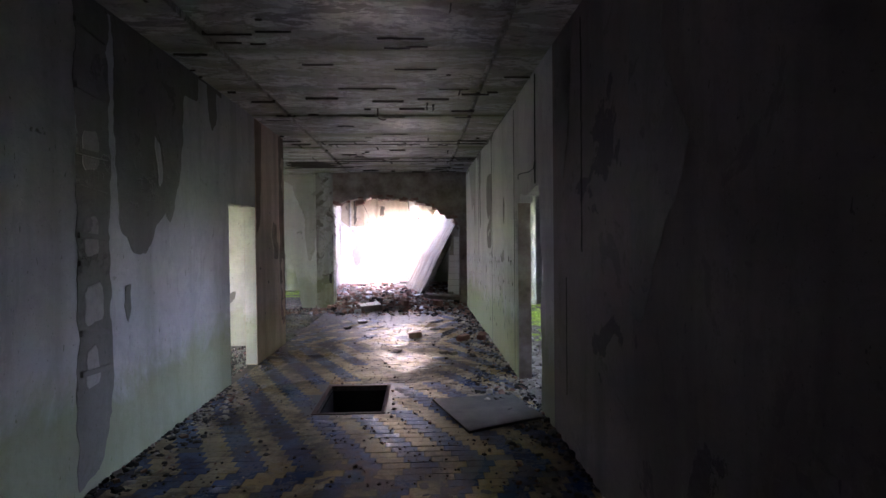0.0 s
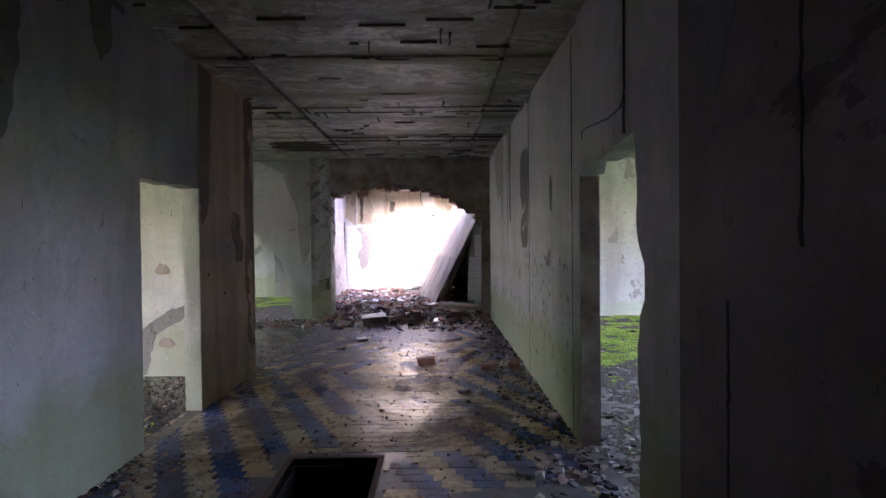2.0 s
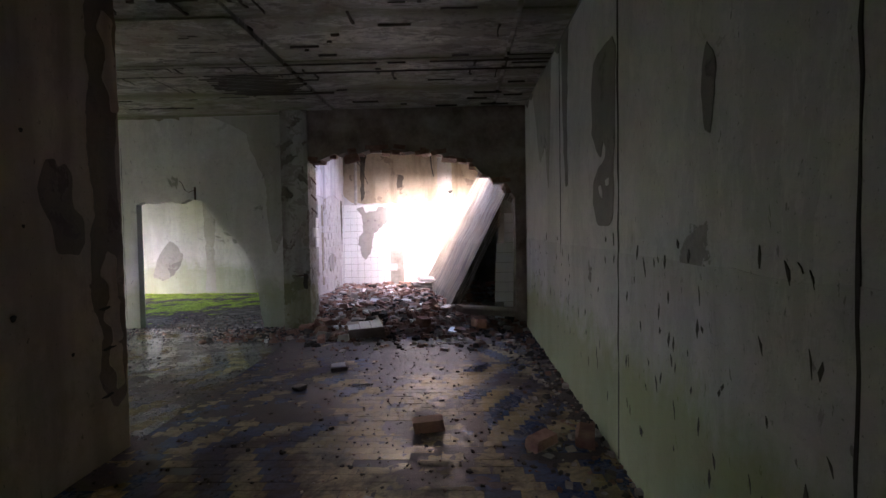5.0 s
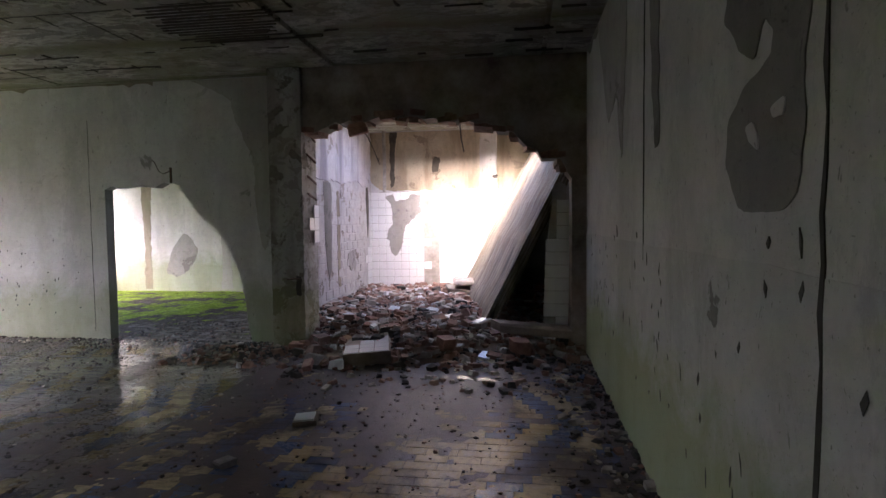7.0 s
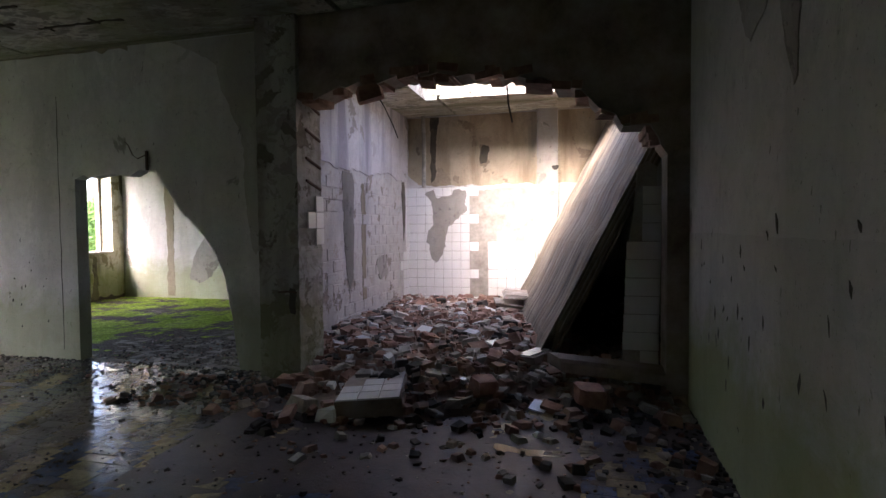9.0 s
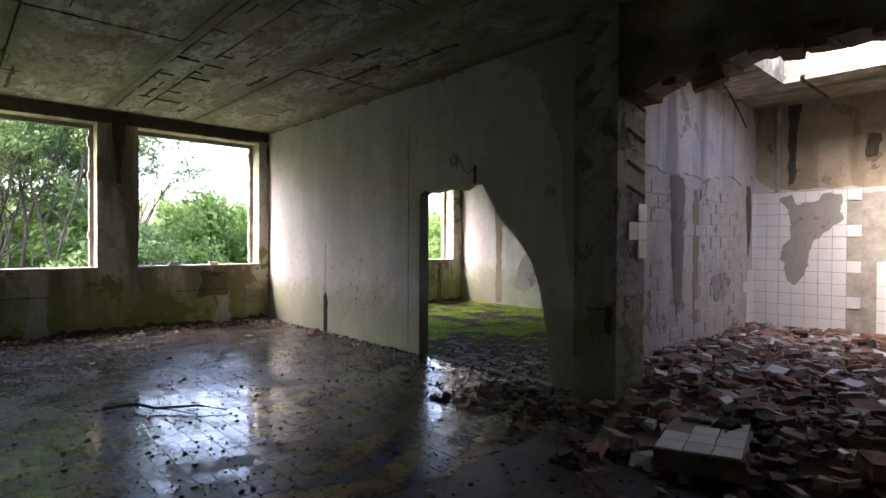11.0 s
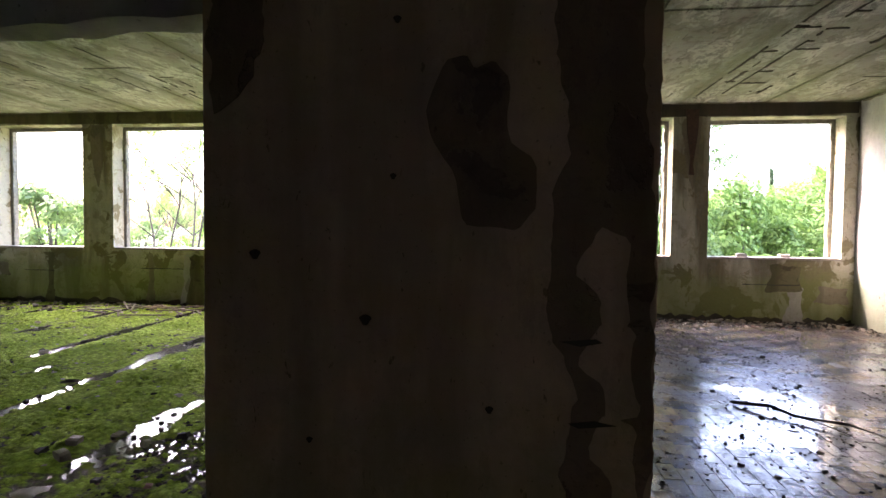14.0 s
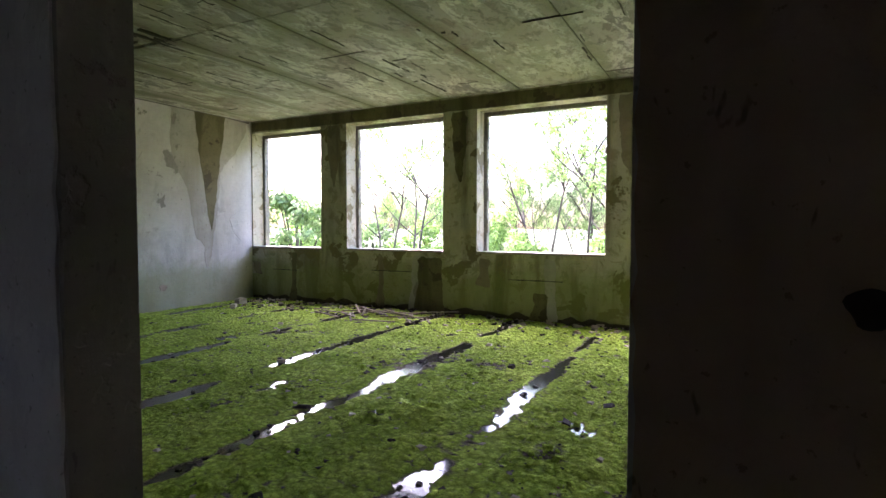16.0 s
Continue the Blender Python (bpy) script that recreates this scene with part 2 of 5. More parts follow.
prism(bm, [(5.4, 0)] + jag([(5.49, 0.0), (5.47, 0.4), (5.5, 0.9), (5.47, 1.12), (5.37, 1.25), (5.4, 1.4), (5.5, 1.55), (5.52, 2.0), (5.56, 2.1), (5.87, 2.08), (6.2, 2.05), (6.48, 2.1), (6.53, 2.0), (6.66, 2.02), (6.66, 2.15)], rnd, 0.06, 0.014)
      + [(6.66, H), (5.4, H)], "x", R, R + T)
prism(bm, jag([(6.66, H), (6.66, 0)], rnd, 0.04, 0.004) + [(13.64, 0), (13.64, H)], "x", R, R + T)
structure("wall_corridor_east", bm, WALL_EAST, "peeling grey plaster wall with a broken doorway", "wall")

bm = bmesh.new()
prism(bm, jag([(-2.39, H), (-2.39, 0)], rnd, 0.04, 0.004) + jag([(-2.0, 0), (-2.0, H)], rnd, 0.04, 0.005), "y", 13.36, 13.8)
structure("wall_pier", bm, PIER_FACE, "worn concrete pier with flaking render", "pier")

bm = bmesh.new()
prism(bm, jag([(-2.0, 2.47), (-1.8, 2.49), (-1.62, 2.57), (-1.04, 2.6), (-0.5, 2.58), (-0.1, 2.53), (0.37, 2.4), (0.5, 2.25), (0.62, 2.2), (0.68, 2.1), (0.87, 2.1), (0.99, 1.88)], rnd, 0.07, 0.03)
      + [(0.99, 0), (R, 0), (R, H), (-2.0, H)], "y", 13.42, 13.72)
structure("wall_beam", bm, BEAM, "sooty broken masonry beam above the rubble opening", "beam")

bm = bmesh.new()
box(bm, -2.6, -2.45, 13.78, 17.85, 0, H)
structure("wall_tile_room_west", bm, BLOCK, "whitewashed blockwork wall with lost render", "wall")
bm = bmesh.new()
box(bm, -2.6, 3.0, 17.85, 18.1, 0, H)
structure("wall_tile_room_north", bm, WALL, "stained wall above white tiling", "wall")
bm = bmesh.new()
box(bm, 2.85, 3.0, 13.64, 17.85, 0, H)
structure("wall_tile_room_east", bm, WALL_DARK, "dark plaster wall behind the fallen slab", "wall")
bm = bmesh.new()
box(bm, WX, -2.6, 18.3, 18.7, 0, H)
structure("wall_moss_chamber_north", bm, WALL, "white flaking wall with dark runs", "wall")
bm = bmesh.new()
box(bm, R, 7.75, 13.64, 13.78, 0, H)
structure("wall_east_room_north", bm, WALL, "white peeling wall above a mossy floor", "wall")
bm = bmesh.new()
edge = -0.15
for a, b in EAST_WINDOWS:
    box(bm, 7.75, 8.15, edge, a, -1.3, 3.6)
    box(bm, 7.75, 8.15, a, b, -1.3, SILL)
    box(bm, 7.75, 8.15, a, b, HEAD, 3.6)
    edge = b
box(bm, 7.75, 8.15, edge, 18.7, -1.3, 3.6)
structure("wall_east", bm, WALL_WINDOW, "damp outer wall with empty window openings", "wall")
bm = bmesh.new()
box(bm, R + T, 7.75, -0.15, 0, 0, H)
structure("wall_east_room_south", bm, WALL, "pale plaster wall", "wall")
# unseen end wall, added to keep light out of the corridor's near end
bm = bmesh.new()
box(bm, -9.1, 8.15, -1.65, -1.5, 0, H)
structure("wall_corridor_south", bm, WALL_DARK, "unseen grey plaster wall, added to keep the corridor dark", "wall")

# floor slab with the pit
bm = bmesh.new()
for x0, x1, y0, y1 in ((-9.15, -0.94, -1.65, 18.7), (-0.34, 8.15, -1.65, 18.7), (-0.94, -0.34, -1.65, 5.57), (-0.94, -0.34, 6.48, 18.7)):
    box(bm, x0, x1, y0, y1, -0.3, -0.007)
structure("floor", bm, rough_stone("muddy_concrete", (0.1, 0.085, 0.068), (0.27, 0.235, 0.19), 4), "wet dirty concrete floor", "floor")


# ---- more materials ----
def slab_concrete(name):
    """Slab soffit: limewash lost in blotches, green and brown damp along the joints between the slabs."""
    m, t, b = nodes_of(name)
    p = position(t)
    blot_ = noise_tex(t, position(t, (0.75, 1.7, 1)), 1.5, 10, 0.7, 0.35)
    small = noise_tex(t, position(t, (0.8, 1.5, 1)), 5.5, 9, 0.72, 0.5)
    big = noise_tex(t, p, 0.6, 5, 0.6, 0.3)
    fine = noise_tex(t, p, 18, 6, 0.72)
    g = t.nodes.new("ShaderNodeSeparateXYZ")
    link(t, p, g.inputs[0])
    q = maths(t, "FRACT", maths(t, "MULTIPLY", maths(t, "ADD", g.outputs["Y"], -8.76 + 12.6), 1 / 1.2))
    joint = maths(t, "ABSOLUTE", maths(t, "SUBTRACT", q, 0.5))
    near = maths(t, "ADD", joint, maths(t, "MULTIPLY", maths(t, "SUBTRACT", small, 0.5), 0.35))
    c = mixed(t, ramp(t, fine, (0.3, 0.0), (0.72, 1.0)), (0.46, 0.44, 0.37), (0.68, 0.66, 0.57))
    c = mixed(t, ramp(t, blot_, (0.48, 0.0), (0.495, 0.85)), c, (0.33, 0.3, 0.235))
    c = mixed(t, ramp(t, blot_, (0.4, 0.9), (0.415, 0.0)), c, (0.13, 0.115, 0.085))
    c = mixed(t, ramp(t, small, (0.54, 0.0), (0.56, 0.65)), c, (0.15, 0.13, 0.095))
    c = mixed(t, ramp(t, near, (0.0, 0.85), (0.16, 0.0)), c, (0.15, 0.155, 0.07))
    c = mixed(t, ramp(t, big, (0.45, 0.0), (0.66, 0.5)), c, (0.26, 0.28, 0.11))
    c = mixed(t, ramp(t, noise_tex(t, p, 1.1, 6, 0.66, 0.8), (0.57, 0.0), (0.68, 0.6)), c, (0.17, 0.1, 0.06))
    c = mixed(t, ramp(t, fine, (0.33, 0.5), (0.44, 0.0)), c, (0.1, 0.095, 0.08))
    link(t, c, b.inputs["Base Color"])
    link(t, ramp(t, blot_, (0.4, 0.38), (0.6, 0.7)), b.inputs["Roughness"])
    hgt = maths(t, "ADD", ramp(t, blot_, (0.4, 0.0), (0.53, 1.0)), maths(t, "ADD", maths(t, "MULTIPLY", ramp(t, small, (0.55, 1.0), (0.57, 0.0)), 0.8), maths(t, "MULTIPLY", fine, 0.5)))
    bumped(t, b, hgt, 0.9, 0.012)
    return m


def floor_tile(name, base, damp):
    """Glazed floor tile under dried and wet mud."""
    m, t, b = nodes_of(name)
    p = position(t)
    r = t.nodes.new("ShaderNodeNewGeometry").outputs["Random Per Island"]
    c = mixed(t, r, tuple(k * 0.75 for k in base), base)
    mud = noise_tex(t, p, 1.1, 9, 0.72, 0.5)
    grit = noise_tex(t, p, 26, 5, 0.7)
    c = mixed(t, ramp(t, mud, (0.47 - 0.05 * (damp > 0.5), 0.05), (0.6 - 0.05 * (damp > 0.5), 0.88)), c, (0.05, 0.032, 0.025))
    c = mixed(t, ramp(t, noise_tex(t, p, 3.4, 9, 0.75, 0.6), (0.5, 0.0), (0.6, 0.6)), c, (0.06, 0.045, 0.035))
    c = mixed(t, ramp(t, grit, (0.5, 0.0), (0.72, 0.6)), c, (0.05, 0.04, 0.034))
    link(t, c, b.inputs["Base Color"])
    wet = noise_tex(t, p, 0.55, 6, 0.6, 0.4)
    dull = ramp(t, mud, (0.46, 0.0), (0.58, 0.8))
    link(t, mixed(t, dull, mixed(t, ramp(t, wet, (damp, 0.0), (damp + 0.14, 1.0)), ramp(t, grit, (0.32, 0.04), (0.72, 0.34)), ramp(t, grit, (0.3, 0.3), (0.75, 0.62))), ramp(t, grit, (0.3, 0.28 + 0.2 * (damp < 0.5)), (0.7, 0.6 + 0.25 * (damp < 0.5)))), b.inputs["Roughness"])
    b.inputs["Specular IOR Level"].default_value = 0.22
    film = noise_tex(t, position(t, (0.7, 1.3, 1)), 0.9, 11, 0.7, 0.3)
    link(t, ramp(t, film, (damp - 0.16, 0.75), (damp - 0.07, 0.0)), b.inputs["Coat Weight"])
    link(t, ramp(t, noise_tex(t, p, 2.5, 6, 0.7), (0.4, 0.03), (0.66, 0.16)), b.inputs["Coat Roughness"])
    b.inputs["Coat IOR"].default_value = 1.45
    bumped(t, b, maths(t, "ADD", grit, maths(t, "MULTIPLY", mud, 2.0)), 0.5, 0.004)
    return m


def moss_ground(name):
    m, t, b = nodes_of(name)
    p = position(t)
    g = t.nodes.new("ShaderNodeSeparateXYZ")
    link(t, p, g.inputs[0])
    n = noise_tex(t, p, 2.2, 6, 0.65)
    f = noise_tex(t, p, 60, 4, 0.7)
    green = mixed(t, ramp(t, n, (0.35, 0.0), (0.68, 1.0)), (0.29, 0.44, 0.045), (0.58, 0.76, 0.13))
    # crevices between the moss clumps, their shade mixed into the green as colour
    green = mixed(t, ramp(t, f, (0.34, 0.6), (0.5, 0.0)), green, (0.06, 0.08, 0.012))
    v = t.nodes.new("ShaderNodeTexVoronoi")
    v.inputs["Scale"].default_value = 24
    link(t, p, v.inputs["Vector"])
    crevice_shade = maths(t, "ADD", v.outputs["Distance"], maths(t, "MULTIPLY", f, 0.6))
    green = mixed(t, ramp(t, crevice_shade, (0.62, 0.0), (1.0, 0.5)), green, (0.08, 0.11, 0.015))
    green = mixed(t, ramp(t, noise_tex(t, p, 9, 7, 0.7, 0.6), (0.55, 0.0), (0.64, 0.6)), green, (0.1, 0.1, 0.025))
    mud = mixed(t, ramp(t, f, (0.35, 0.0), (0.65, 1.0)), (0.06, 0.05, 0.04), (0.22, 0.19, 0.15))
    h = maths(t, "ADD", g.outputs["Z"], maths(t, "MULTIPLY", f, 0.006))
    link(t, mixed(t, ramp(t, maths(t, "MULTIPLY", h, 30.0), (0.08, 0.0), (0.2, 1.0)), mud, green), b.inputs["Base Color"])
    b.inputs["Roughness"].default_value = 0.95
    b.inputs["Specular IOR Level"].default_value = 0.06
    bumped(t, b, maths(t, "ADD", maths(t, "MULTIPLY", v.outputs["Distance"], -1.6), maths(t, "ADD", f, noise_tex(t, p, 140, 2, 0.6))), 1.0, 0.03)
    return m


def plain(name, colour, rough=0.5, metal=0.0, vary=0.25, scale=8, spec=0.5):
    m, t, b = nodes_of(name)
    n = noise_tex(t, position(t), scale, 6, 0.7)
    link(t, mixed(t, ramp(t, n, (0.3, 0.0), (0.72, 1.0)), tuple(k * (1 - vary) for k in colour), colour), b.inputs["Base Color"])
    b.inputs["Roughness"].default_value, b.inputs["Metallic"].default_value = rough, metal
    b.inputs["Specular IOR Level"].default_value = spec
    bumped(t, b, n, 0.2, 0.003)
    return m


def leaf_mat(name, dark, light):
    m, t, b = nodes_of(name)
    r = t.nodes.new("ShaderNodeNewGeometry").outputs["Random Per Island"]
    c = mixed(t, r, dark, light)
    link(t, c, b.inputs["Base Color"])
    b.inputs["Roughness"].default_value = 0.55
    tr = t.nodes.new("ShaderNodeBsdfTranslucent")
    link(t, c, tr.inputs["Color"])
    mx = t.nodes.new("ShaderNodeMixShader")
    mx.inputs[0].default_value = 0.45
    link(t, b.outputs[0], mx.inputs[1])
    link(t, tr.outputs[0], mx.inputs[2])
    link(t, mx.outputs[0], t.nodes["Material Output"].inputs["Surface"])
    return m


CEIL = slab_concrete("ceiling_concrete")
TILE_TAN = floor_tile("tile_tan", (0.5, 0.39, 0.21), 0.44)
TILE_BLUE = floor_tile("tile_blue", (0.045, 0.085, 0.2), 0.44)
WET_TAN = floor_tile("wet_tile_tan", (0.36, 0.3, 0.17), 0.6)
WET_BLUE = floor_tile("wet_tile_blue", (0.05, 0.08, 0.15), 0.6)
MUD_DRY = rough_stone("dried_mud", (0.024, 0.013, 0.01), (0.08, 0.044, 0.034), 7, 0.5, 0.9)
MUD = plain("wet_mud", (0.05, 0.038, 0.03), 0.35, vary=0.5, scale=14)
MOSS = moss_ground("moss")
WATER = plain("puddle_water", (0.02, 0.02, 0.018), 0.09, vary=0.1)
TILE_WHITE = plain("white_glazed_tile", (0.8, 0.8, 0.77), 0.22, vary=0.1, scale=3)
MORTAR = rough_stone("mortar", (0.26, 0.24, 0.2), (0.45, 0.42, 0.36), 10)
FRAME = plain("peeling_white_frame", (0.36, 0.33, 0.27), 0.6, vary=0.6, scale=18)
RUST = plain("rusty_iron", (0.1, 0.05, 0.03), 0.75, vary=0.6, scale=30)
CABLE = plain("black_cable", (0.015, 0.015, 0.015), 0.5)
WOOD = plain("grey_weathered_wood", (0.22, 0.18, 0.13), 0.8, vary=0.5, scale=12)
BARK = plain("bark", (0.055, 0.045, 0.035), 0.9, vary=0.5, scale=10)
LEAF_A = leaf_mat("leaf_green", (0.06, 0.11, 0.035), (0.16, 0.25, 0.08))
LEAF_B = leaf_mat("leaf_bright", (0.08, 0.16, 0.03), (0.2, 0.31, 0.07))
# needle green is lightened, distance haze being part of this colour
LEAF_C = leaf_mat("conifer_needles", (0.04, 0.08, 0.045), (0.08, 0.13, 0.07))
BRICK_OB = rough_stone("broken_brick", (0.19, 0.085, 0.06), (0.44, 0.26, 0.18), 9, random_by="object")
PLASTER_OB = rough_stone("broken_plaster", (0.26, 0.22, 0.18), (0.56, 0.5, 0.42), 8, random_by="object")
GRASS = rough_stone("grass_ground", (0.03, 0.05, 0.015), (0.08, 0.12, 0.03), 3)


def from_lists(name, verts, faces, mats, index=None, parent=None, label="", smooth=False):
    me = bpy.data.meshes.new(name)
    me.from_pydata(verts, [], faces)
    for k in (mats if isinstance(mats, (list, tuple)) else [mats]):
        me.materials.append(k)
    if index is not None:
        me.polygons.foreach_set("material_index", index)
    if smooth:
        me.polygons.foreach_set("use_smooth", [True] * len(me.polygons))
    ob = new(name, me)
    if parent:
        ob.parent = parent
    if label:
        ob["label"] = label
    return ob


def shared(name, mesh, parent, m):
    ob = new(name, mesh)
    ob.parent = parent
    ob.matrix_local = m
    return ob


def tube(bm, pts, r, sides=6, r1=None):
    """A bent rod through pts, from radius r to r1."""
    pts = [Vector(p) for p in pts]
    rings = []
    for k, p in enumerate(pts):
        d = (pts[min(k + 1, len(pts) - 1)] - pts[max(k - 1, 0)]).normalized()
        a = d.orthogonal().normalized()
        c = d.cross(a)
        rr = r if r1 is None else r + (r1 - r) * k / (len(pts) - 1)
        rings.append([bm.verts.new(p + (a * math.cos(s) + c * math.sin(s)) * rr) for s in (2 * math.pi * j / sides for j in range(sides))])
    for a, b in zip(rings, rings[1:]):
        for j in range(sides):
            bm.faces.new((a[j], a[(j + 1) % sides], b[(j + 1) % sides], b[j]))
    bm.faces.new(rings[0][::-1])
    bm.faces.new(rings[-1])


# ---- ceiling ----
SKY = (-1.8, 0.5, 15.3, 16.7)
bm = bmesh.new()


def without_hole(x0, x1, y0, y1, hole):
    a, b, c, d = hole
    if x1 <= a or x0 >= b or y1 <= c or y0 >= d:
        return [(x0, x1, y0, y1)]
    out = []
    if x0 < a:
        out.append((x0, a, y0, y1))
    if x1 > b:
        out.append((b, x1, y0, y1))
    lo, hi = max(x0, a), min(x1, b)
    if y0 < c:
        out.append((lo, hi, y0, c))
    if y1 > d:
        out.append((lo, hi, d, y1))
    return out


for r in without_hole(-9.15, 8.15, -1.65, 18.7, SKY):
    box(bm, *r, H + 0.05, H + 0.3)
rc = random.Random(11)
for k in range(-9, 9):
    y0, y1 = 8.76 + 1.2 * k, 8.76 + 1.2 * (k + 1)
    y0, y1 = max(y0, -1.5) + 0.007, min(y1, 18.68) - 0.007
    for xa, xb in ((-8.74, -5.2), (-5.2, -1.63), (-1.6, 0.68), (0.71, 4.3), (4.3, 7.75)):
        dz = rc.uniform(-0.012, 0.008)
        for a, b, c, d in without_hole(xa + 0.01, xb - 0.01, y0, y1, SKY):
            box(bm, a, b, c, d, H + dz, H + 0.06)
# broken-open ribs along the spans
def slot(x, y, length, width, across):
    """A torn slot in the soffit with uneven sides, its inner shade drawn as a black strip."""
    n = max(3, int(length / 0.05))
    one = [(length * k / n, rc.uniform(-0.3, 0.3) * width) for k in range(n + 1)]
    two = [(u, v + width * rc.uniform(0.35, 1.3)) for u, v in one[::-1]]
    ring = [(x + v, y + u) if across else (x + u, y + v) for u, v in one + two]
    prism(bm, ring, "z", H - rc.uniform(0.0135, 0.016), H + 0.02, 1)


for k in range(620):
    x, y = rc.uniform(-8.4, 1.0), rc.uniform(0.3, 13.3)
    w = rc.uniform(0.04, 0.4) * (2.2 if k % 7 == 0 else 1)
    y = 9.35 + rc.choice((0, 0.25, 1.9, 2.2)) if k % 2 else y
    if k % 5 == 0:
        slot(x, y, w * 0.8, rc.uniform(0.008, 0.028), True)
    else:
        slot(x, y, w, rc.uniform(0.004, 0.022), False)
for x, y, w in ((-8.2, 9.75, 1.5), (-8.3, 10.05, 1.1), (-7.9, 9.45, 0.9), (-6.0, 9.75, 1.2), (-5.2, 12.9, 0.7), (-4.4, 13.05, 0.9), (-4.6, 12.6, 0.5), (-6.2, 12.2, 0.5), (-7.6, 11.4, 0.5), (-8.2, 12.0, 0.4), (-6.5, 1.3, 1.4), (-5.6, 2.5, 1.1), (-7.5, 3.7, 0.7), (-4.8, 3.8, 1.0), (-3.9, 5.1, 0.8)):
    slot(x, y, w, 0.035, False)
    for k in range(int(w / 0.35)):
        slot(x + w * rc.random(), y - rc.uniform(0.0, 0.12), rc.uniform(0.03, 0.14), rc.uniform(0.006, 0.02), True)
structure("ceiling", bm, [CEIL, SOOT_AND_SLOT], "flaking concrete slab ceiling with open joints", "ceiling")

bm = bmesh.new()
a, b, c, d = SKY
for r in ((a - 0.12, a, c - 0.12, d + 0.12), (b, b + 0.12, c - 0.12, d + 0.12), (a, b, c - 0.12, c), (a, b, d, d + 0.12)):
    box(bm, *r, H + 0.3, H + 0.62)
skylight = structure("skylight_1", bm, CONCRETE, "open roof light with broken concrete upstand", "skylight")
bm = bmesh.new()
box(bm, a, b, 16.28, 16.34, H + 0.42, H + 0.5)
part("glazing_bar", bm, RUST, skylight, "rusty steel glazing bar")

# ---- windows ----
def window(k, a, b, face, sign):
    """Empty steel frame in the opening, with a thin sill."""
    w = thing("window_%d" % k, "glassless window with a peeling white frame", "window", kind="structure", at=pose(face - sign * 0.3, (a + b) / 2, SILL))
    h, half = HEAD - SILL, (b - a) / 2
    bm = bmesh.new()
    for y0, y1, z0, z1 in ((-half, -half + 0.05, 0.03, h), (half - 0.05, half, 0.03, h), (-half + 0.05, half - 0.05, h - 0.06, h)):
        box(bm, -0.04, 0.04, y0, y1, z0, z1)
    rw = random.Random(k)
    for s in (-1, 1):
        for z in (0.35, 0.8, 1.3, 1.75):
            box(bm, -0.02, 0.05, s * (half - 0.055) - 0.014, s * (half - 0.055) + 0.014, z + rw.uniform(-0.1, 0.1), z + 0.05 + rw.uniform(-0.1, 0.1) + 0.1)
    part("window_frame", bm, FRAME, w)
    bm = bmesh.new()
    box(bm, min(0, sign * 0.33), max(0, sign * 0.33), -half, half, 0.0, 0.03)
    part("window_sill", bm, MORTAR, w, "pale cement sill")


for k, (a, b) in enumerate(WINDOWS):
    window(k + 1, a, b, WX, 1)
for k, (a, b) in enumerate(EAST_WINDOWS):
    window(k + 9, a, b, 7.75, -1)

# rusty bracket on the hall window post, bricks left on a sill
bm = bmesh.new()
prism(bm, [(11.27, 3.1), (11.45, 3.1), (11.44, 2.75), (11.38, 2.3), (11.4, 2.15), (11.33, 2.15), (11.34, 2.4), (11.29, 2.8)], "x", WX, WX + 0.03)
tagged(part("wall_bracket", bm, RUST), "rusty steel plate fixed to the window post", "bracket")

# ---- tiled floor of corridor and hall ----
HATCH = (-0.94, -0.34, 5.57, 6.48)


def zigzag(y):
    v = 0.0
    for lo, hi, s in ((-2, 4.3, -1), (4.3, 9.0, 1), (9.0, 11.2, -1), (11.2, 15.2, 1)):
        v += s * max(0.0, min(y, hi) - lo)
    return v


def floor_tiles(x0, x1, y0, y1, spare, name, label, mats, picked=None):
    """Tiles in a running zigzag; those of the picked stretch are pieces of their own."""
    V, F, M = [], [], []
    pieces = []
    for mat in mats:
        q = bmesh.new()
        lo = [q.verts.new(c) for c in ((-0.0988, -0.0488, -0.007), (0.0988, -0.0488, -0.007), (0.0988, 0.0488, -0.007), (-0.0988, 0.0488, -0.007))]
        mid = [q.verts.new((c.co.x, c.co.y, -0.001)) for c in lo]
        top = [q.verts.new((c.co.x * 0.982, c.co.y * 0.963, 0.0)) for c in lo]
        q.faces.new(top)
        for a, b in ((lo, mid), (mid, top)):
            for i in range(4):
                q.faces.new((a[i], a[(i + 1) % 4], b[(i + 1) % 4], b[i]))
        me = bpy.data.meshes.new("floor_tile")
        q.to_mesh(me)
        q.free()
        me.materials.append(mat)
        pieces.append(me)
    rt = random.Random(5)
    for j in range(int((y1 - y0) / 0.1)):
        y = y0 + 0.1 * j
        shift = zigzag(y) * 0.5
        n0 = math.floor((x0 + shift) / 0.2) - 1
        for n in range(n0, n0 + int((x1 - x0) / 0.2) + 3):
            xa, xb = max(x0, n * 0.2 - shift), min(x1, n * 0.2 - shift + 0.2)
            xm, ym = (xa + xb) / 2, y + 0.05
            if xb - xa < 0.02 or spare(xa, xb, y, y + 0.1) or rt.random() < 0.012:
                continue
            z, g = rt.uniform(-0.001, 0.001), 0.0012
            plain_zone = -0.75 < xm < 0.25 and 6.6 < ym < 12.8
            second = n % 2 == 0 and not plain_zone
            if picked and xb - xa > 0.199 and picked[0] < xm < picked[1] and picked[2] < ym < picked[3]:
                shared("floor_tile", pieces[int(second)], bpy.data.objects["floor"], pose(xm, ym, z))
                continue
            k = len(V)
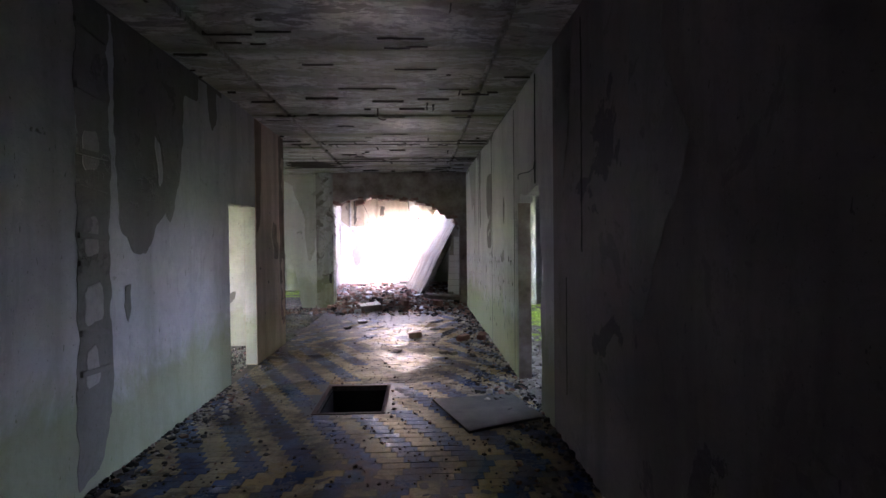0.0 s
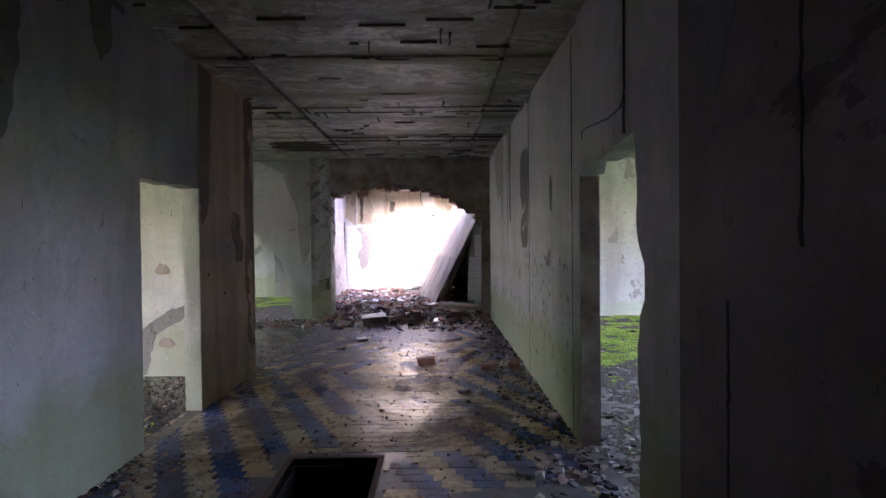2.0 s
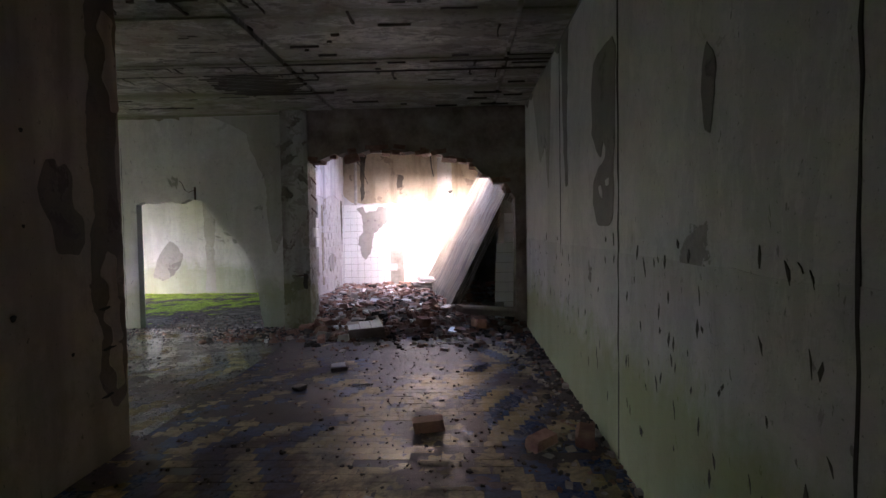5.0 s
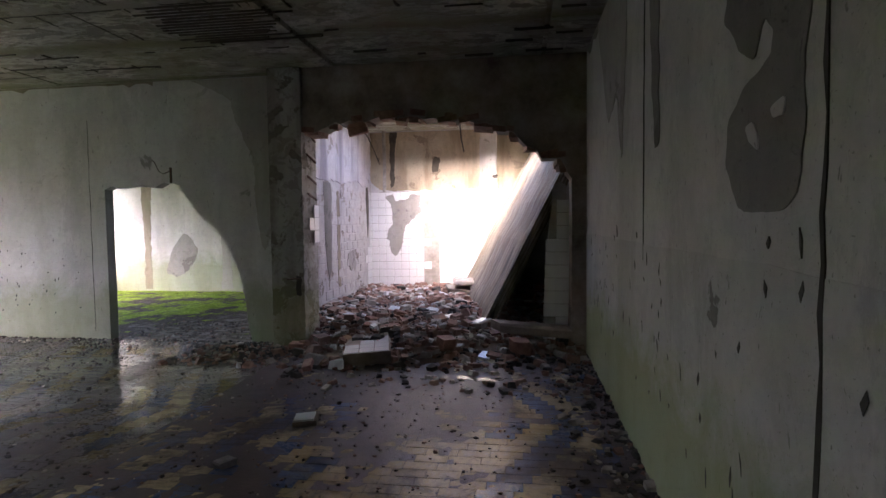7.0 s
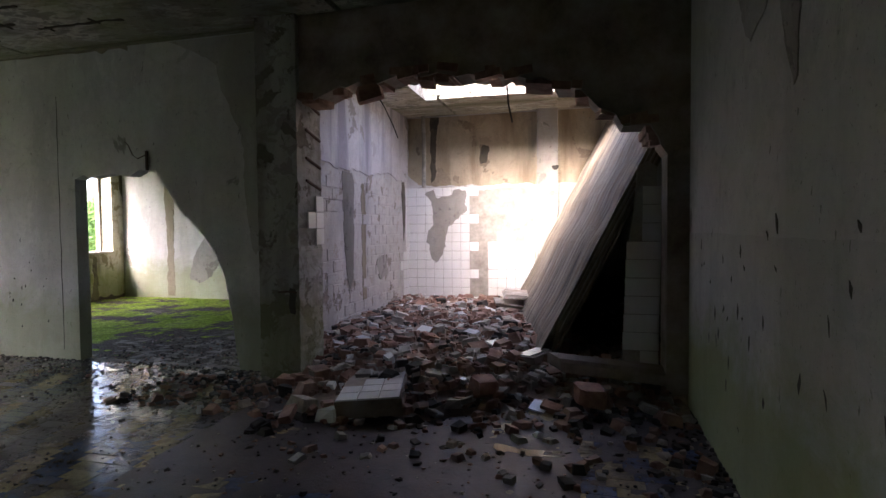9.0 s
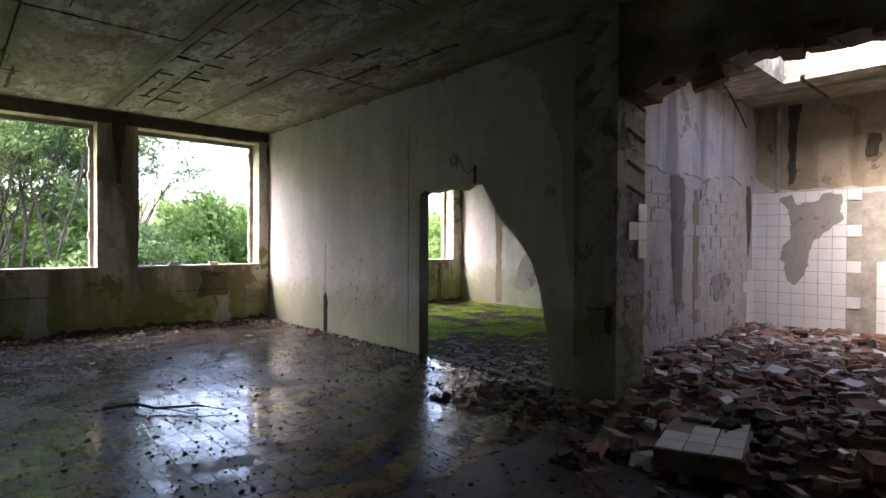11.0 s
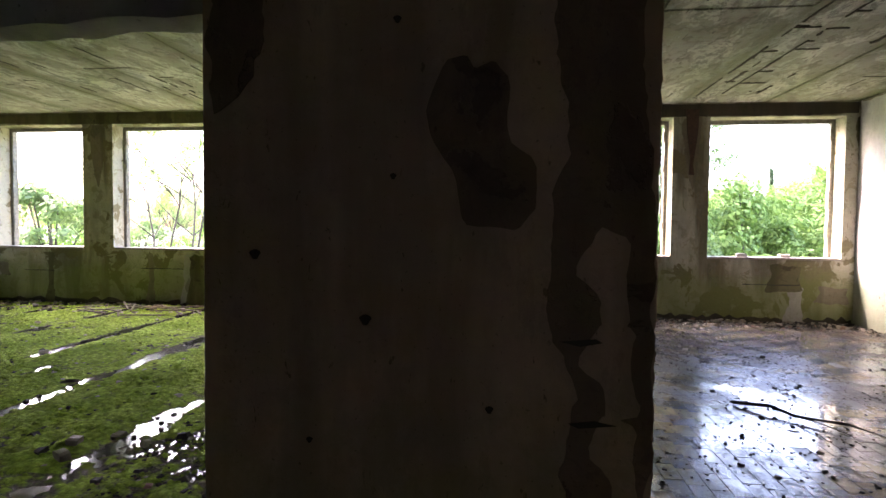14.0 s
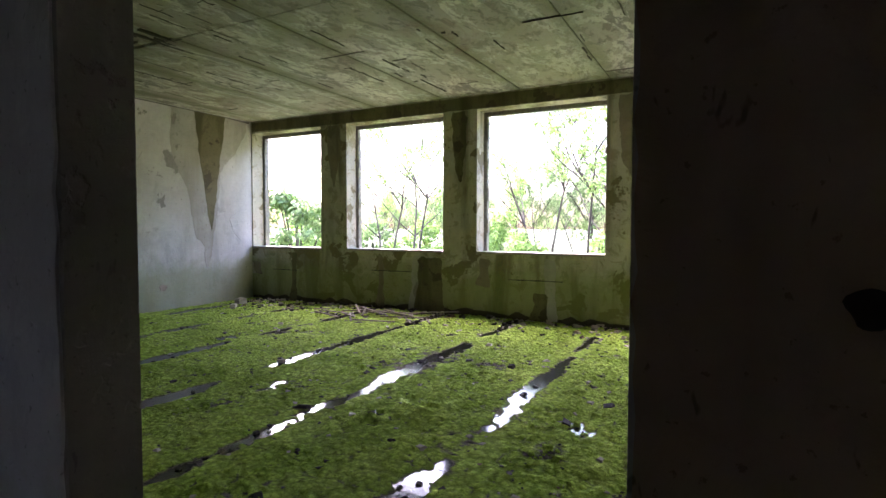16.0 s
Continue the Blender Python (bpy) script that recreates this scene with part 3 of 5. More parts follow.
            for zz, q in ((-0.007, 0.0), (z - 0.001, 0.0), (z, 0.0018)):
                V += [(xa + g + q, y + g + q, zz), (xb - g - q, y + g + q, zz), (xb - g - q, y + 0.1 - g - q, zz), (xa + g + q, y + 0.1 - g - q, zz)]
            F.append((k + 8, k + 9, k + 10, k + 11))
            for o in (0, 4):
                for i in range(4):
                    F.append((k + o + i, k + o + (i + 1) % 4, k + o + 4 + (i + 1) % 4, k + o + 4 + i))
            M += [int(second)] * 9
    return from_lists(name, V, F, mats, M, bpy.data.objects["floor"], label)


def near_hatch(xa, xb, ya, yb):
    return xb > HATCH[0] - 0.04 and xa < HATCH[1] + 0.04 and yb > HATCH[2] - 0.04 and ya < HATCH[3] + 0.04


t1 = floor_tiles(L, R, -1.5, 13.4, near_hatch, "floor_tiles", "tan and blue zigzag floor tiles under mud", [TILE_TAN, TILE_BLUE], (-1.3, 0.7, 2.6, 5.5))
t2 = floor_tiles(WX, L, SY, NY, lambda *q: False, "floor_tiles", "tan and blue zigzag floor tiles under wet mud", [WET_TAN, WET_BLUE])
for o in (t1, t2):
    o["kind"] = "stuff"

# dirt packed into the joints
bm = bmesh.new()
for q in without_hole(L, R, -1.5, 13.4, (HATCH[0] - 0.04, HATCH[1] + 0.04, HATCH[2] - 0.04, HATCH[3] + 0.04)) + [(WX, L - 0.001, SY, NY)]:
    box(bm, *q, -0.0068, -0.0022)
tagged(part("joint_dirt", bm, MUD, bpy.data.objects["floor"]), "dark dirt packed between tiles")["kind"] = "stuff"

# dried mud lying on the tiles, thickest before the rubble
def mud_sheet(x0, x1, y0, y1, res, depth, label, skip=None):
    nx, ny = int((x1 - x0) / res), int((y1 - y0) / res)
    V, F = [], []
    for j in range(ny + 1):
        for i in range(nx + 1):
            x, y = x0 + (x1 - x0) * i / nx, y0 + (y1 - y0) * j / ny
            edge = min(1.0, 3 * min(x - x0, x1 - x))
            h = depth(x, y) + 0.5 * noise.noise((x * 1.1, y * 0.8, 2.2)) + 0.32 * noise.noise((x * 3.1, y * 2.6, 4.0)) + 0.2 * noise.noise((x * 8, y * 7, 9.0)) + 0.14 * noise.noise((x * 19, y * 19, 1.0))
            V.append((x, y, max(-0.004, min(0.007, 0.009 * h)) + 0.0016 * noise.noise((x * 15, y * 15, 3.0))))
    for j in range(ny):
        for i in range(nx):
            k = j * (nx + 1) + i
            q = (k, k + 1, k + nx + 2, k + nx + 1)
            if max(V[m][2] for m in q) > -0.002 and not (skip and skip(V[k][0], V[k + 1][0], V[k][1], V[q[2]][1])):
                F.append(q)
    tagged(from_lists("floor_mud", V, F, MUD_DRY, smooth=True), label, "mud", kind="stuff")


def in_corridor(x, y):
    v = -0.6 + 0.66 * max(0.0, min(1.0, (y - 7.4) / 2.2)) + 0.25 * max(0.0, min(1.0, (y - 11.2) / 1.5))
    v += 0.5 * max(0.0, min(1.0, (5.0 - y) / 1.2))
    side = max(0.0, abs(x + 0.45) - 0.9)
    return v + 0.35 * max(0.0, side - 0.35) - (0.3 if 0.35 < x < 1.0 and 9 < y < 12.6 else 0.0)


mud_sheet(L, R, -1.4, 13.38, 0.036, in_corridor, "brown dried mud over floor tiles", near_hatch)
mud_sheet(-5.2, L, SY + 0.02, NY - 0.02, 0.036, lambda x, y: -0.8 + 0.33 * (x + 5.2) / 1.4, "brown mud film over wet tiles")

# pit in the floor with its frame, and the lifted cover
pit = thing("floor_hatch", "open dark hatch with a steel rim in the tiled floor", "hatch", at=pose(-0.64, 6.025, 0))
bm = bmesh.new()
for x0, x1, y0, y1 in ((-0.34, -0.3, -0.5, 0.5), (0.3, 0.34, -0.5, 0.5), (-0.3, 0.3, -0.5, -0.455), (-0.3, 0.3, 0.455, 0.5)):
    box(bm, x0, x1, y0, y1, -0.05, 0.006)
part("rim", bm, RUST, pit)
# inner lining of the pit, its deep shade put into a near-black colour
shaft_shade = plain("shaft_shade", (0.014, 0.012, 0.01), 0.95, spec=0.1)
for x0, x1, y0, y1, z0, z1 in ((-0.3, -0.285, -0.455, 0.455, -1.4, -0.045), (0.285, 0.3, -0.455, 0.455, -1.4, -0.045), (-0.285, 0.285, -0.455, -0.44, -1.4, -0.045), (-0.285, 0.285, 0.44, 0.455, -1.4, -0.045), (-0.3, 0.3, -0.455, 0.455, -1.5, -1.4)):
    bm = bmesh.new()
    box(bm, x0, x1, y0, y1, z0, z1)
    part("shaft_wall" if z1 > -1 else "shaft_floor", bm, shaft_shade, pit, "near-black shaft lining, pit shade in its colour")
bm = bmesh.new()
prism(bm, [(0.14, 5.87), (0.96, 5.99), (1.12, 5.27), (0.42, 4.93)], "z", 0.004, 0.026)
bmesh.ops.bevel(bm, geom=[e for e in bm.edges], offset=0.003, segments=1, affect="EDGES")
tagged(part("hatch_cover", bm, rough_stone("muddy_steel", (0.035, 0.027, 0.022), (0.1, 0.085, 0.07), 5, 0.55)), "dark muddy steel hatch cover lying on the floor", "hatch cover")

# ---- moss floors ----
def moss_floor(name, x0, x1, y0, y1, res, wet, label, bare=0.0, door=None, joints=1.0):
    nx, ny = int((x1 - x0) / res), int((y1 - y0) / res)
    V, F = [], []
    for j in range(ny + 1):
        y = y0 + (y1 - y0) * j / ny
        q = (y - 8.76) / 1.2
        joint = abs(q - round(q)) * 1.2
        for i in range(nx + 1):
            x = x0 + (x1 - x0) * i / nx
            big = noise.noise((x * 0.55, y * 0.9, 3.1 + wet))
            mid = noise.noise((x * 2.3, y * 2.6, 7.0))
            fine = 2.2 * abs(noise.noise((x * 6.5, y * 6.5, 1.0))) + 1.7 * abs(noise.noise((x * 14, y * 14, 5.0))) - 0.75
            cover = 0.6 + 0.45 * big + 0.75 * mid - bare
            if door:
                cover -= 1.5 * max(0.0, 1 - math.hypot((x - door[0]) * 0.6, (y - door[1]) * 0.5) / 1.35)
            joint = abs((q - round(q)) * 1.2 + 0.06 * noise.noise((x * 1.7, round(q) * 2.0, 6.0)))
            trench = max(0.0, 1 - joint / max(0.025, 0.1 + 0.1 * mid + 0.1 * fine)) * joints * (0.8 + 1.8 * noise.noise((x * 1.3, round(q) * 3.7, 2.0)))
            trench -= 0.6 * max(0.0, noise.noise((x * 3.6, y * 3.6, 12.0)))
            if trench < 0 and bare == 0.0:
                trench = max(0.0, 1.8 * noise.noise((x * 2.1, y * 2.6, 20.0)) - 0.62)
            h = 0.011 * min(1.0, max(-0.6, cover * 1.4)) + 0.022 * fine * max(0.3, min(1.0, cover)) - 0.037 * max(0.0, trench)
            V.append((x, y, h))
    for j in range(ny):
        for i in range(nx):
            k = j * (nx + 1) + i
            F.append((k, k + 1, k + nx + 2, k + nx + 1))
    ob = from_lists(name, V, F, MOSS, smooth=True)
    tagged(ob, label, "moss", kind="stuff")
    if not joints:
        return
    bm = bmesh.new()
    box(bm, x0, x1, y0, y1, -0.0065, -0.002)
    tagged(part("puddle", bm, WATER), "shallow rainwater lying along the slab joints", "puddle", kind="stuff")


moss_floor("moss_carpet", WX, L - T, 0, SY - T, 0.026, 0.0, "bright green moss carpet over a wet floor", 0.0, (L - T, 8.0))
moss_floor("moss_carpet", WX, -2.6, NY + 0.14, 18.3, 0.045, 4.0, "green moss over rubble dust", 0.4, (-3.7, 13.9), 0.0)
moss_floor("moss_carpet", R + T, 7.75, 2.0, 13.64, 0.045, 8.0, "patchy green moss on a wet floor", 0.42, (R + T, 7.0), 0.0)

# ---- wall details ----
def wall(name):
    return bpy.data.objects[name]


def patch(parent, axis, at, sign, pts, mat, label, seed, thick=0.004, step=0.05, amount=0.018):
    """A piece of lost or left paint: an uneven flat outline, thin on the wall's face."""
    pts = list(pts)
    soft = []
    for a, b in zip(pts, pts[1:] + pts[:1]):
        for f, near in ((0.14, a), (0.86, b)):
            p = near if near[1] > 3.1 or near[1] < 0.06 else (a[0] * (1 - f) + b[0] * f, a[1] * (1 - f) + b[1] * f)
            if not soft or math.hypot(p[0] - soft[-1][0], p[1] - soft[-1][1]) > 1e-4:
                soft.append(p)
    if math.hypot(soft[0][0] - soft[-1][0], soft[0][1] - soft[-1][1]) < 1e-4:
        soft.pop()
    ring = []
    for u, v in jag(soft + [soft[0]], random.Random(seed), step * 0.5, 0.0)[:-1]:
        du, dv = 0.0, 0.0
        for big, size in ((1.6, 6.0), (0.8, 15.0), (0.45, 34.0)):
            du += big * amount * noise.noise((u * size, v * size, seed * 1.7))
            dv += big * amount * noise.noise((u * size + 40, v * size, seed * 1.7)) * (0 if v > 3.1 or v < 0.06 else 1)
        ring.append((u + du, v + dv))
    bm = bmesh.new()
    prism(bm, ring, axis, at, at + sign * thick)
    bmesh.ops.triangulate(bm, faces=[f for f in bm.faces if len(f.verts) > 4])
    return part("bare_patch", bm, mat, wall(parent), label)


PW, NEAR = "wall_corridor_pier", "wall_corridor_east_near"
CW, CE, HN, HS = "wall_corridor_west", "wall_corridor_east", "wall_hall_north", "wall_hall_south"
B1, B2 = "bare grey render where paint fell off", "dark damp render patch"
# corridor, west wall
patch(CW, "x", L, 1, [(4.4, 3.18), (5.9, 3.18), (5.85, 2.95), (5.55, 2.9), (5.5, 2.4), (5.47, 2.2), (5.25, 1.76), (5.15, 1.85), (5.0, 1.75), (4.85, 1.5), (4.65, 1.52), (4.45, 1.7)], BARE, B1, 1)
patch(CW, "x", L + 0.004, 1, [(5.0, 2.45), (5.08, 2.4), (5.12, 2.1), (5.04, 2.05)], WALL_DARK, "leftover paint", 2)
patch(CW, "x", L, 1, [(6.1, 3.18), (6.35, 3.18), (6.33, 2.85), (6.22, 2.72), (6.12, 2.9)], BARE, B1, 3)
patch(CW, "x", L, 1, [(4.5, 1.28), (4.6, 1.3), (4.6, 1.1), (4.52, 1.02)], BARE, B1, 4)
patch(PW, "x", L, 1, [(7.66, 3.18), (7.95, 3.18), (7.9, 2.2), (7.8, 1.75), (7.67, 1.7)], BROWN_BARE, B1, 5)
patch(PW, "x", L, 1, [(8.4, 1.72), (8.46, 1.87), (8.53, 1.88), (8.56, 1.83), (8.62, 1.86), (8.67, 1.8), (8.66, 1.62), (8.75, 1.55), (8.76, 1.4), (8.7, 1.33), (8.62, 1.34), (8.53, 1.35), (8.5, 1.5), (8.42, 1.62)], BROWN_BARE, B1, 6, step=0.03, amount=0.006)
patch(PW, "x", L, 1, [(8.82, 3.18), (9.12, 3.18), (9.12, 2.2), (9.05, 1.9), (9.12, 1.5), (9.12, 0.4), (9.0, 0.3), (8.85, 0.5), (8.9, 0.85), (8.8, 1.0), (8.82, 1.4), (8.86, 1.7), (8.79, 1.9), (8.84, 2.4)], BROWN_BARE, B2, 7)
for k, (y, z) in enumerate(((9.03, 2.75), (9.06, 2.45), (8.98, 1.2), (9.0, 0.92), (9.02, 0.62))):
    patch(PW, "x", L + 0.004, 1, [(y - 0.1, z), (y - 0.03, z + 0.14), (y + 0.07, z + 0.1), (y + 0.05, z - 0.02), (y + 0.08, z - 0.17), (y - 0.01, z - 0.2), (y - 0.02, z - 0.08)], WALL_BROWN, "leftover paint", 20 + k, step=0.03, amount=0.01)
bm = bmesh.new()
box(bm, L - T + 0.004, L - 0.006, 7.6455, 7.66, 0.01, 3.19)
part("door_jamb", bm, WALL, wall(PW), "pale flaking paint on the door jamb")
bm = bmesh.new()
box(bm, L - T + 0.004, L - 0.006, 6.64, 6.673, 0.01, 2.02)
part("door_jamb", bm, BARE, wall(CW), "bare brownish render of the door jamb")
# drilled holes as flat discs, coloured dark like their shaded insides
for y, z, r in ((8.21, 1.03, 0.018), (7.83, 1.24, 0.017), (8.3, 1.5, 0.01), (8.62, 0.75, 0.012), (8.02, 0.62, 0.01), (8.31, 2.0, 0.012)):
    bm = bmesh.new()
    prism(bm, [(y + r * math.cos(a) * (1 + 0.25 * math.sin(3 * a)), z + r * math.sin(a)) for a in (k * 0.31416 for k in range(20))], "x", L, L + 0.003)
    part("plug_hole", bm, plain("hole_shade", (0.045, 0.036, 0.028), 0.9), wall(PW), "flat dark disc for a drilled hole")
# chased slot with its rungs
patch(CW, "x", L, 1, [(3.95, 0.05), (4.0, 3.18), (4.36, 3.18), (4.33, 1.2), (4.36, 0.6), (4.2, 0.1)], BARE, "open cable chase", 8)
for k, z in enumerate((2.95, 2.55, 2.15, 1.95, 1.62, 1.45, 1.0, 0.75)):
    bm = bmesh.new()
    box(bm, L + 0.004, L + 0.022, 3.98, 4.3, z, z + 0.035, Matrix.Translation((0, 4.1, z)) @ Matrix.Rotation(radians(-6 + 3 * (k % 3)), 4, "X") @ Matrix.Translation((0, -4.1, -z)))
    part("mortar_ridge", bm, BARE, wall(CW))
for k, (z, w) in enumerate(((2.3, 0.16), (1.75, 0.14), (1.3, 0.17), (0.9, 0.12))):
    patch(CW, "x", L + 0.004, 1, [(4.05, z), (4.05 + w, z + 0.03), (4.07 + w, z - 0.22), (4.04, z - 0.25)], BARE_LIGHT, "leftover paint", 40 + k, step=0.04, amount=0.012)
# corridor, east wall
patch(NEAR, "x", R, -1, [(2.95, 3.18), (3.35, 3.18), (3.33, 2.6), (3.36, 2.2), (3.32, 1.6), (3.38, 1.2), (3.2, 1.15), (2.98, 1.6), (2.76, 1.9), (2.72, 2.05), (2.98, 2.4)], BARE, B1, 9)
patch(CE, "x", R, -1, [(7.6, 2.06), (7.68, 2.16), (7.72, 2.0), (7.7, 1.82), (7.63, 1.8)], BARE, B1, 10, step=0.03, amount=0.008)
patch(CE, "x", R, -1, [(8.88, 2.62), (8.92, 1.96), (8.94, 1.83), (8.95, 1.56), (8.98, 1.49), (9.07, 1.45), (9.34, 1.46), (9.42, 1.54), (9.47, 1.62), (9.45, 1.76), (9.35, 1.83), (9.21, 1.87), (9.14, 1.89), (9.12, 1.95), (9.18, 2.01), (9.21, 1.98), (9.25, 1.9), (9.36, 1.97), (9.41, 2.04), (9.5, 2.11), (9.46, 2.18), (9.5, 2.4), (9.42, 2.62)], BARE, B1, 12, step=0.03, amount=0.008)
patch(CE, "x", R - 0.004, -1, [(9.12, 1.74), (9.03, 1.76), (9.04, 1.71), (9.1, 1.71)], WALL_EAST, "leftover paint", 19, step=0.03, amount=0.006)
patch(CE, "x", R - 0.004, -1, [(9.3, 1.72), (9.24, 1.73), (9.2, 1.67), (9.2, 1.63), (9.26, 1.66)], WALL_EAST, "leftover paint", 13, step=0.04, amount=0.008)
patch(CE, "x", R, -1, [(10.3, 3.18), (10.62, 3.18), (10.55, 2.2), (10.46, 1.8), (10.36, 1.84), (10.4, 2.4)], BARE, B1, 14)
patch(CE, "x", R, -1, [(11.2, 3.18), (12.6, 3.18), (12.3, 2.7), (12.0, 2.2), (11.6, 2.35), (11.4, 1.8), (11.3, 2.5)], BARE_LIGHT, B1, 15)
patch(NEAR, "x", R, -1, [(4.4, 3.18), (4.9, 3.18), (4.95, 2.4), (4.7, 2.0), (4.55, 2.3)], BARE, B1, 16)
# cable grooves as thin raised strips, with the groove's shade as their colour
for y, z0, z1, w in ((6.86, 0.02, 3.1, 0.016), (8.84, 0.02, 3.1, 0.022), (10.72, 1.2, 3.18, 0.014), (4.2, 1.5, 3.1, 0.014), (4.6, 0.4, 1.3, 0.012)):
    rp = random.Random(int(y * 100))
    n = 26
    side = [(y + rp.uniform(-0.006, 0.006), z0 + (z1 - z0) * k / n) for k in range(n + 1)]
    bm = bmesh.new()
    prism(bm, side + [(a + w * rp.uniform(0.25, 1.2), b) for a, b in side[::-1]], "x", R - 0.0045, R)
    bmesh.ops.triangulate(bm, faces=[f for f in bm.faces if len(f.verts) > 4])
    part("cable_groove", bm, plain("groove_shade", (0.03, 0.026, 0.02), 0.9), wall(CE), "flat dark strip for an open cable groove")
# bare edge of the broken doorway
bm = bmesh.new()
prism(bm, jag([(R + 0.004, 0.0), (R + 0.004, 2.0)], random.Random(2), 0.1, 0.004) + [(R + T - 0.004, 2.0), (R + T - 0.004, 0.0)], "y", 6.642, 6.66)
bmesh.ops.triangulate(bm, faces=[f for f in bm.faces if len(f.verts) > 4])
part("bare_jamb", bm, BEAM, wall(CE), "dark bare masonry of the door jamb")
# flaked chips out of the paint
rp = random.Random(31)
chip = plain("chip_and_hole_dark", (0.06, 0.055, 0.045), 0.9)
for k in range(120):
    y, z = rp.choice((rp.uniform(6.9, 8.7), rp.uniform(8.9, 13))), rp.uniform(0.3, 1.35)
    s, h = rp.uniform(0.005, 0.015), rp.uniform(0.02, 0.085)
    tilt = rp.uniform(-0.02, 0.02)
    bm = bmesh.new()
    prism(bm, [(y, z), (y + s, z + h * 0.4), (y + s * 0.7 + tilt, z + h), (y - s * 0.6 + tilt * 0.6, z + h * 0.6)], "x", R - 0.0045, R)
    part("paint_chip_scar", bm, chip, wall(CE))
for k in range(60):
    x, z = rp.uniform(-8.2, -4.9), rp.uniform(0.3, 1.25)
    s, h = rp.uniform(0.005, 0.014), rp.uniform(0.012, 0.045)
    bm = bmesh.new()
    prism(bm, [(x, z), (x + s, z + h * 0.4), (x + s * 0.5, z + h), (x - s * 0.6, z + h * 0.5)], "y", NY - 0.003, NY)
    part("paint_chip_scar", bm, chip, wall(HN))
# painted dado of the east wall
bm = bmesh.new()
prism(bm, [(6.67, 0.0), (13.41, 0.0)] + jag([(13.41, 1.3), (6.67, 1.29)], random.Random(6), 0.2, 0.008), "x", R - 0.0025, R)
part("dado", bm, DADO, wall(CE), "slightly darker painted dado with green mould")
# hall, north wall
patch(HN, "y", NY, -1, [(-3.5, 3.18), (-2.42, 3.18), (-2.42, 2.0), (-2.5, 1.3), (-2.62, 1.1), (-2.7, 1.6), (-2.72, 2.2), (-2.9, 2.6), (-3.0, 2.95)], THIN_GREY, B1, 17)
# wall slot without depth, its inside shade put into a near-black plate
bm = bmesh.new()
prism(bm, [(-6.9, 0.0), (-6.8, 0.0), (-6.8, 0.5), (-6.85, 0.6), (-6.9, 0.52)], "y", NY - 0.006, NY + 0.001)
part("wall_slot", bm, plain("slot_shade", (0.015, 0.013, 0.012), 0.95), wall(HN), "flat dark strip for a vertical wall slot")
for x, z0, z1 in ((-4.92, 0.1, 2.75), (-6.86, 0.6, 1.3)):
    bm = bmesh.new()
    n = 20
    side = [(x + rp.uniform(-0.004, 0.004), z0 + (z1 - z0) * k / n) for k in range(n + 1)]
    prism(bm, side + [(a + rp.uniform(0.002, 0.008), b) for a, b in side[::-1]], "y", NY - 0.003, NY)
    bmesh.ops.triangulate(bm, faces=[f for f in bm.faces if len(f.verts) > 4])
    part("wall_crack", bm, chip, wall(HN))
# moss room, partition and south wall
def blot(x, z, r):
    return [(x + r * (1 + 0.3 * math.sin(3 * a + x)) * math.cos(a), z + r * 0.9 * (1 + 0.2 * math.cos(2 * a)) * math.sin(a)) for a in (k * 0.5236 for k in range(12))]


M = "wall_hall_south"
for s, (pts, mat) in enumerate((([(-3.55, 0.02), (-3.5, 0.25), (-3.42, 0.5), (-3.25, 0.62), (-3.05, 0.75), (-2.8, 0.85), (-2.8, 0.7), (-3.05, 0.58), (-3.22, 0.45), (-3.25, 0.2), (-3.3, 0.02)], BARE), ([(-4.1, 0.42), (-3.95, 0.55), (-3.8, 0.45), (-3.9, 0.33)], BARE), (blot(-3.09, 1.25, 0.075), BEAM), (blot(-3.07, 0.39, 0.085), BEAM))):
    patch(M, "y", SY - T, -1, pts, mat, B1, 60 + s)
S = "wall_moss_room_south"
patch(S, "y", 0, 1, [(-7.15, 3.18), (-8.65, 3.18), (-8.6, 2.95), (-8.3, 2.5), (-8.05, 2.3), (-8.0, 1.7), (-7.92, 1.3), (-7.85, 0.8), (-7.74, 0.55), (-7.7, 1.0), (-7.53, 1.18), (-7.42, 1.86), (-7.19, 2.3), (-7.1, 2.63)], THIN_GREY, "grey damp patch under the ceiling", 70, 0.003, step=0.05, amount=0.02)
patch(S, "y", 0.003, 1, [(-7.55, 3.18), (-8.15, 3.18), (-8.1, 2.7), (-8.0, 2.2), (-7.95, 1.7), (-7.85, 1.2), (-7.8, 1.5), (-7.72, 2.0), (-7.62, 2.6)], MOULD, "brown damp run", 71, 0.003, step=0.05, amount=0.015)
patch(S, "y", 0, 1, [(-8.3, 1.25), (-8.2, 1.45), (-8.45, 1.55), (-8.65, 1.4), (-8.65, 0.9), (-8.5, 1.0)], WALL, "cleaner white patch of limewash", 72, 0.003, step=0.05, amount=0.02)
patch(S, "y", 0, 1, blot(-6.95, 0.35, 0.06), BEAM, "hole knocked in the wall", 73, 0.004, step=0.04, amount=0.01)
# east room, north wall
E_ = "wall_east_room_north"
patch(E_, "y", NY, -1, [(3.2, 3.18), (5.9, 3.18), (5.5, 2.99), (5.5, 2.76), (5.35, 2.71), (5.16, 2.94), (5.1, 2.5), (5.0, 2.1), (4.91, 1.64), (5.02, 1.2), (5.06, 0.85), (4.91, 0.46), (4.7, 0.3), (3.2, 0.25)], THIN_GREY, B1, 80, step=0.05, amount=0.02)
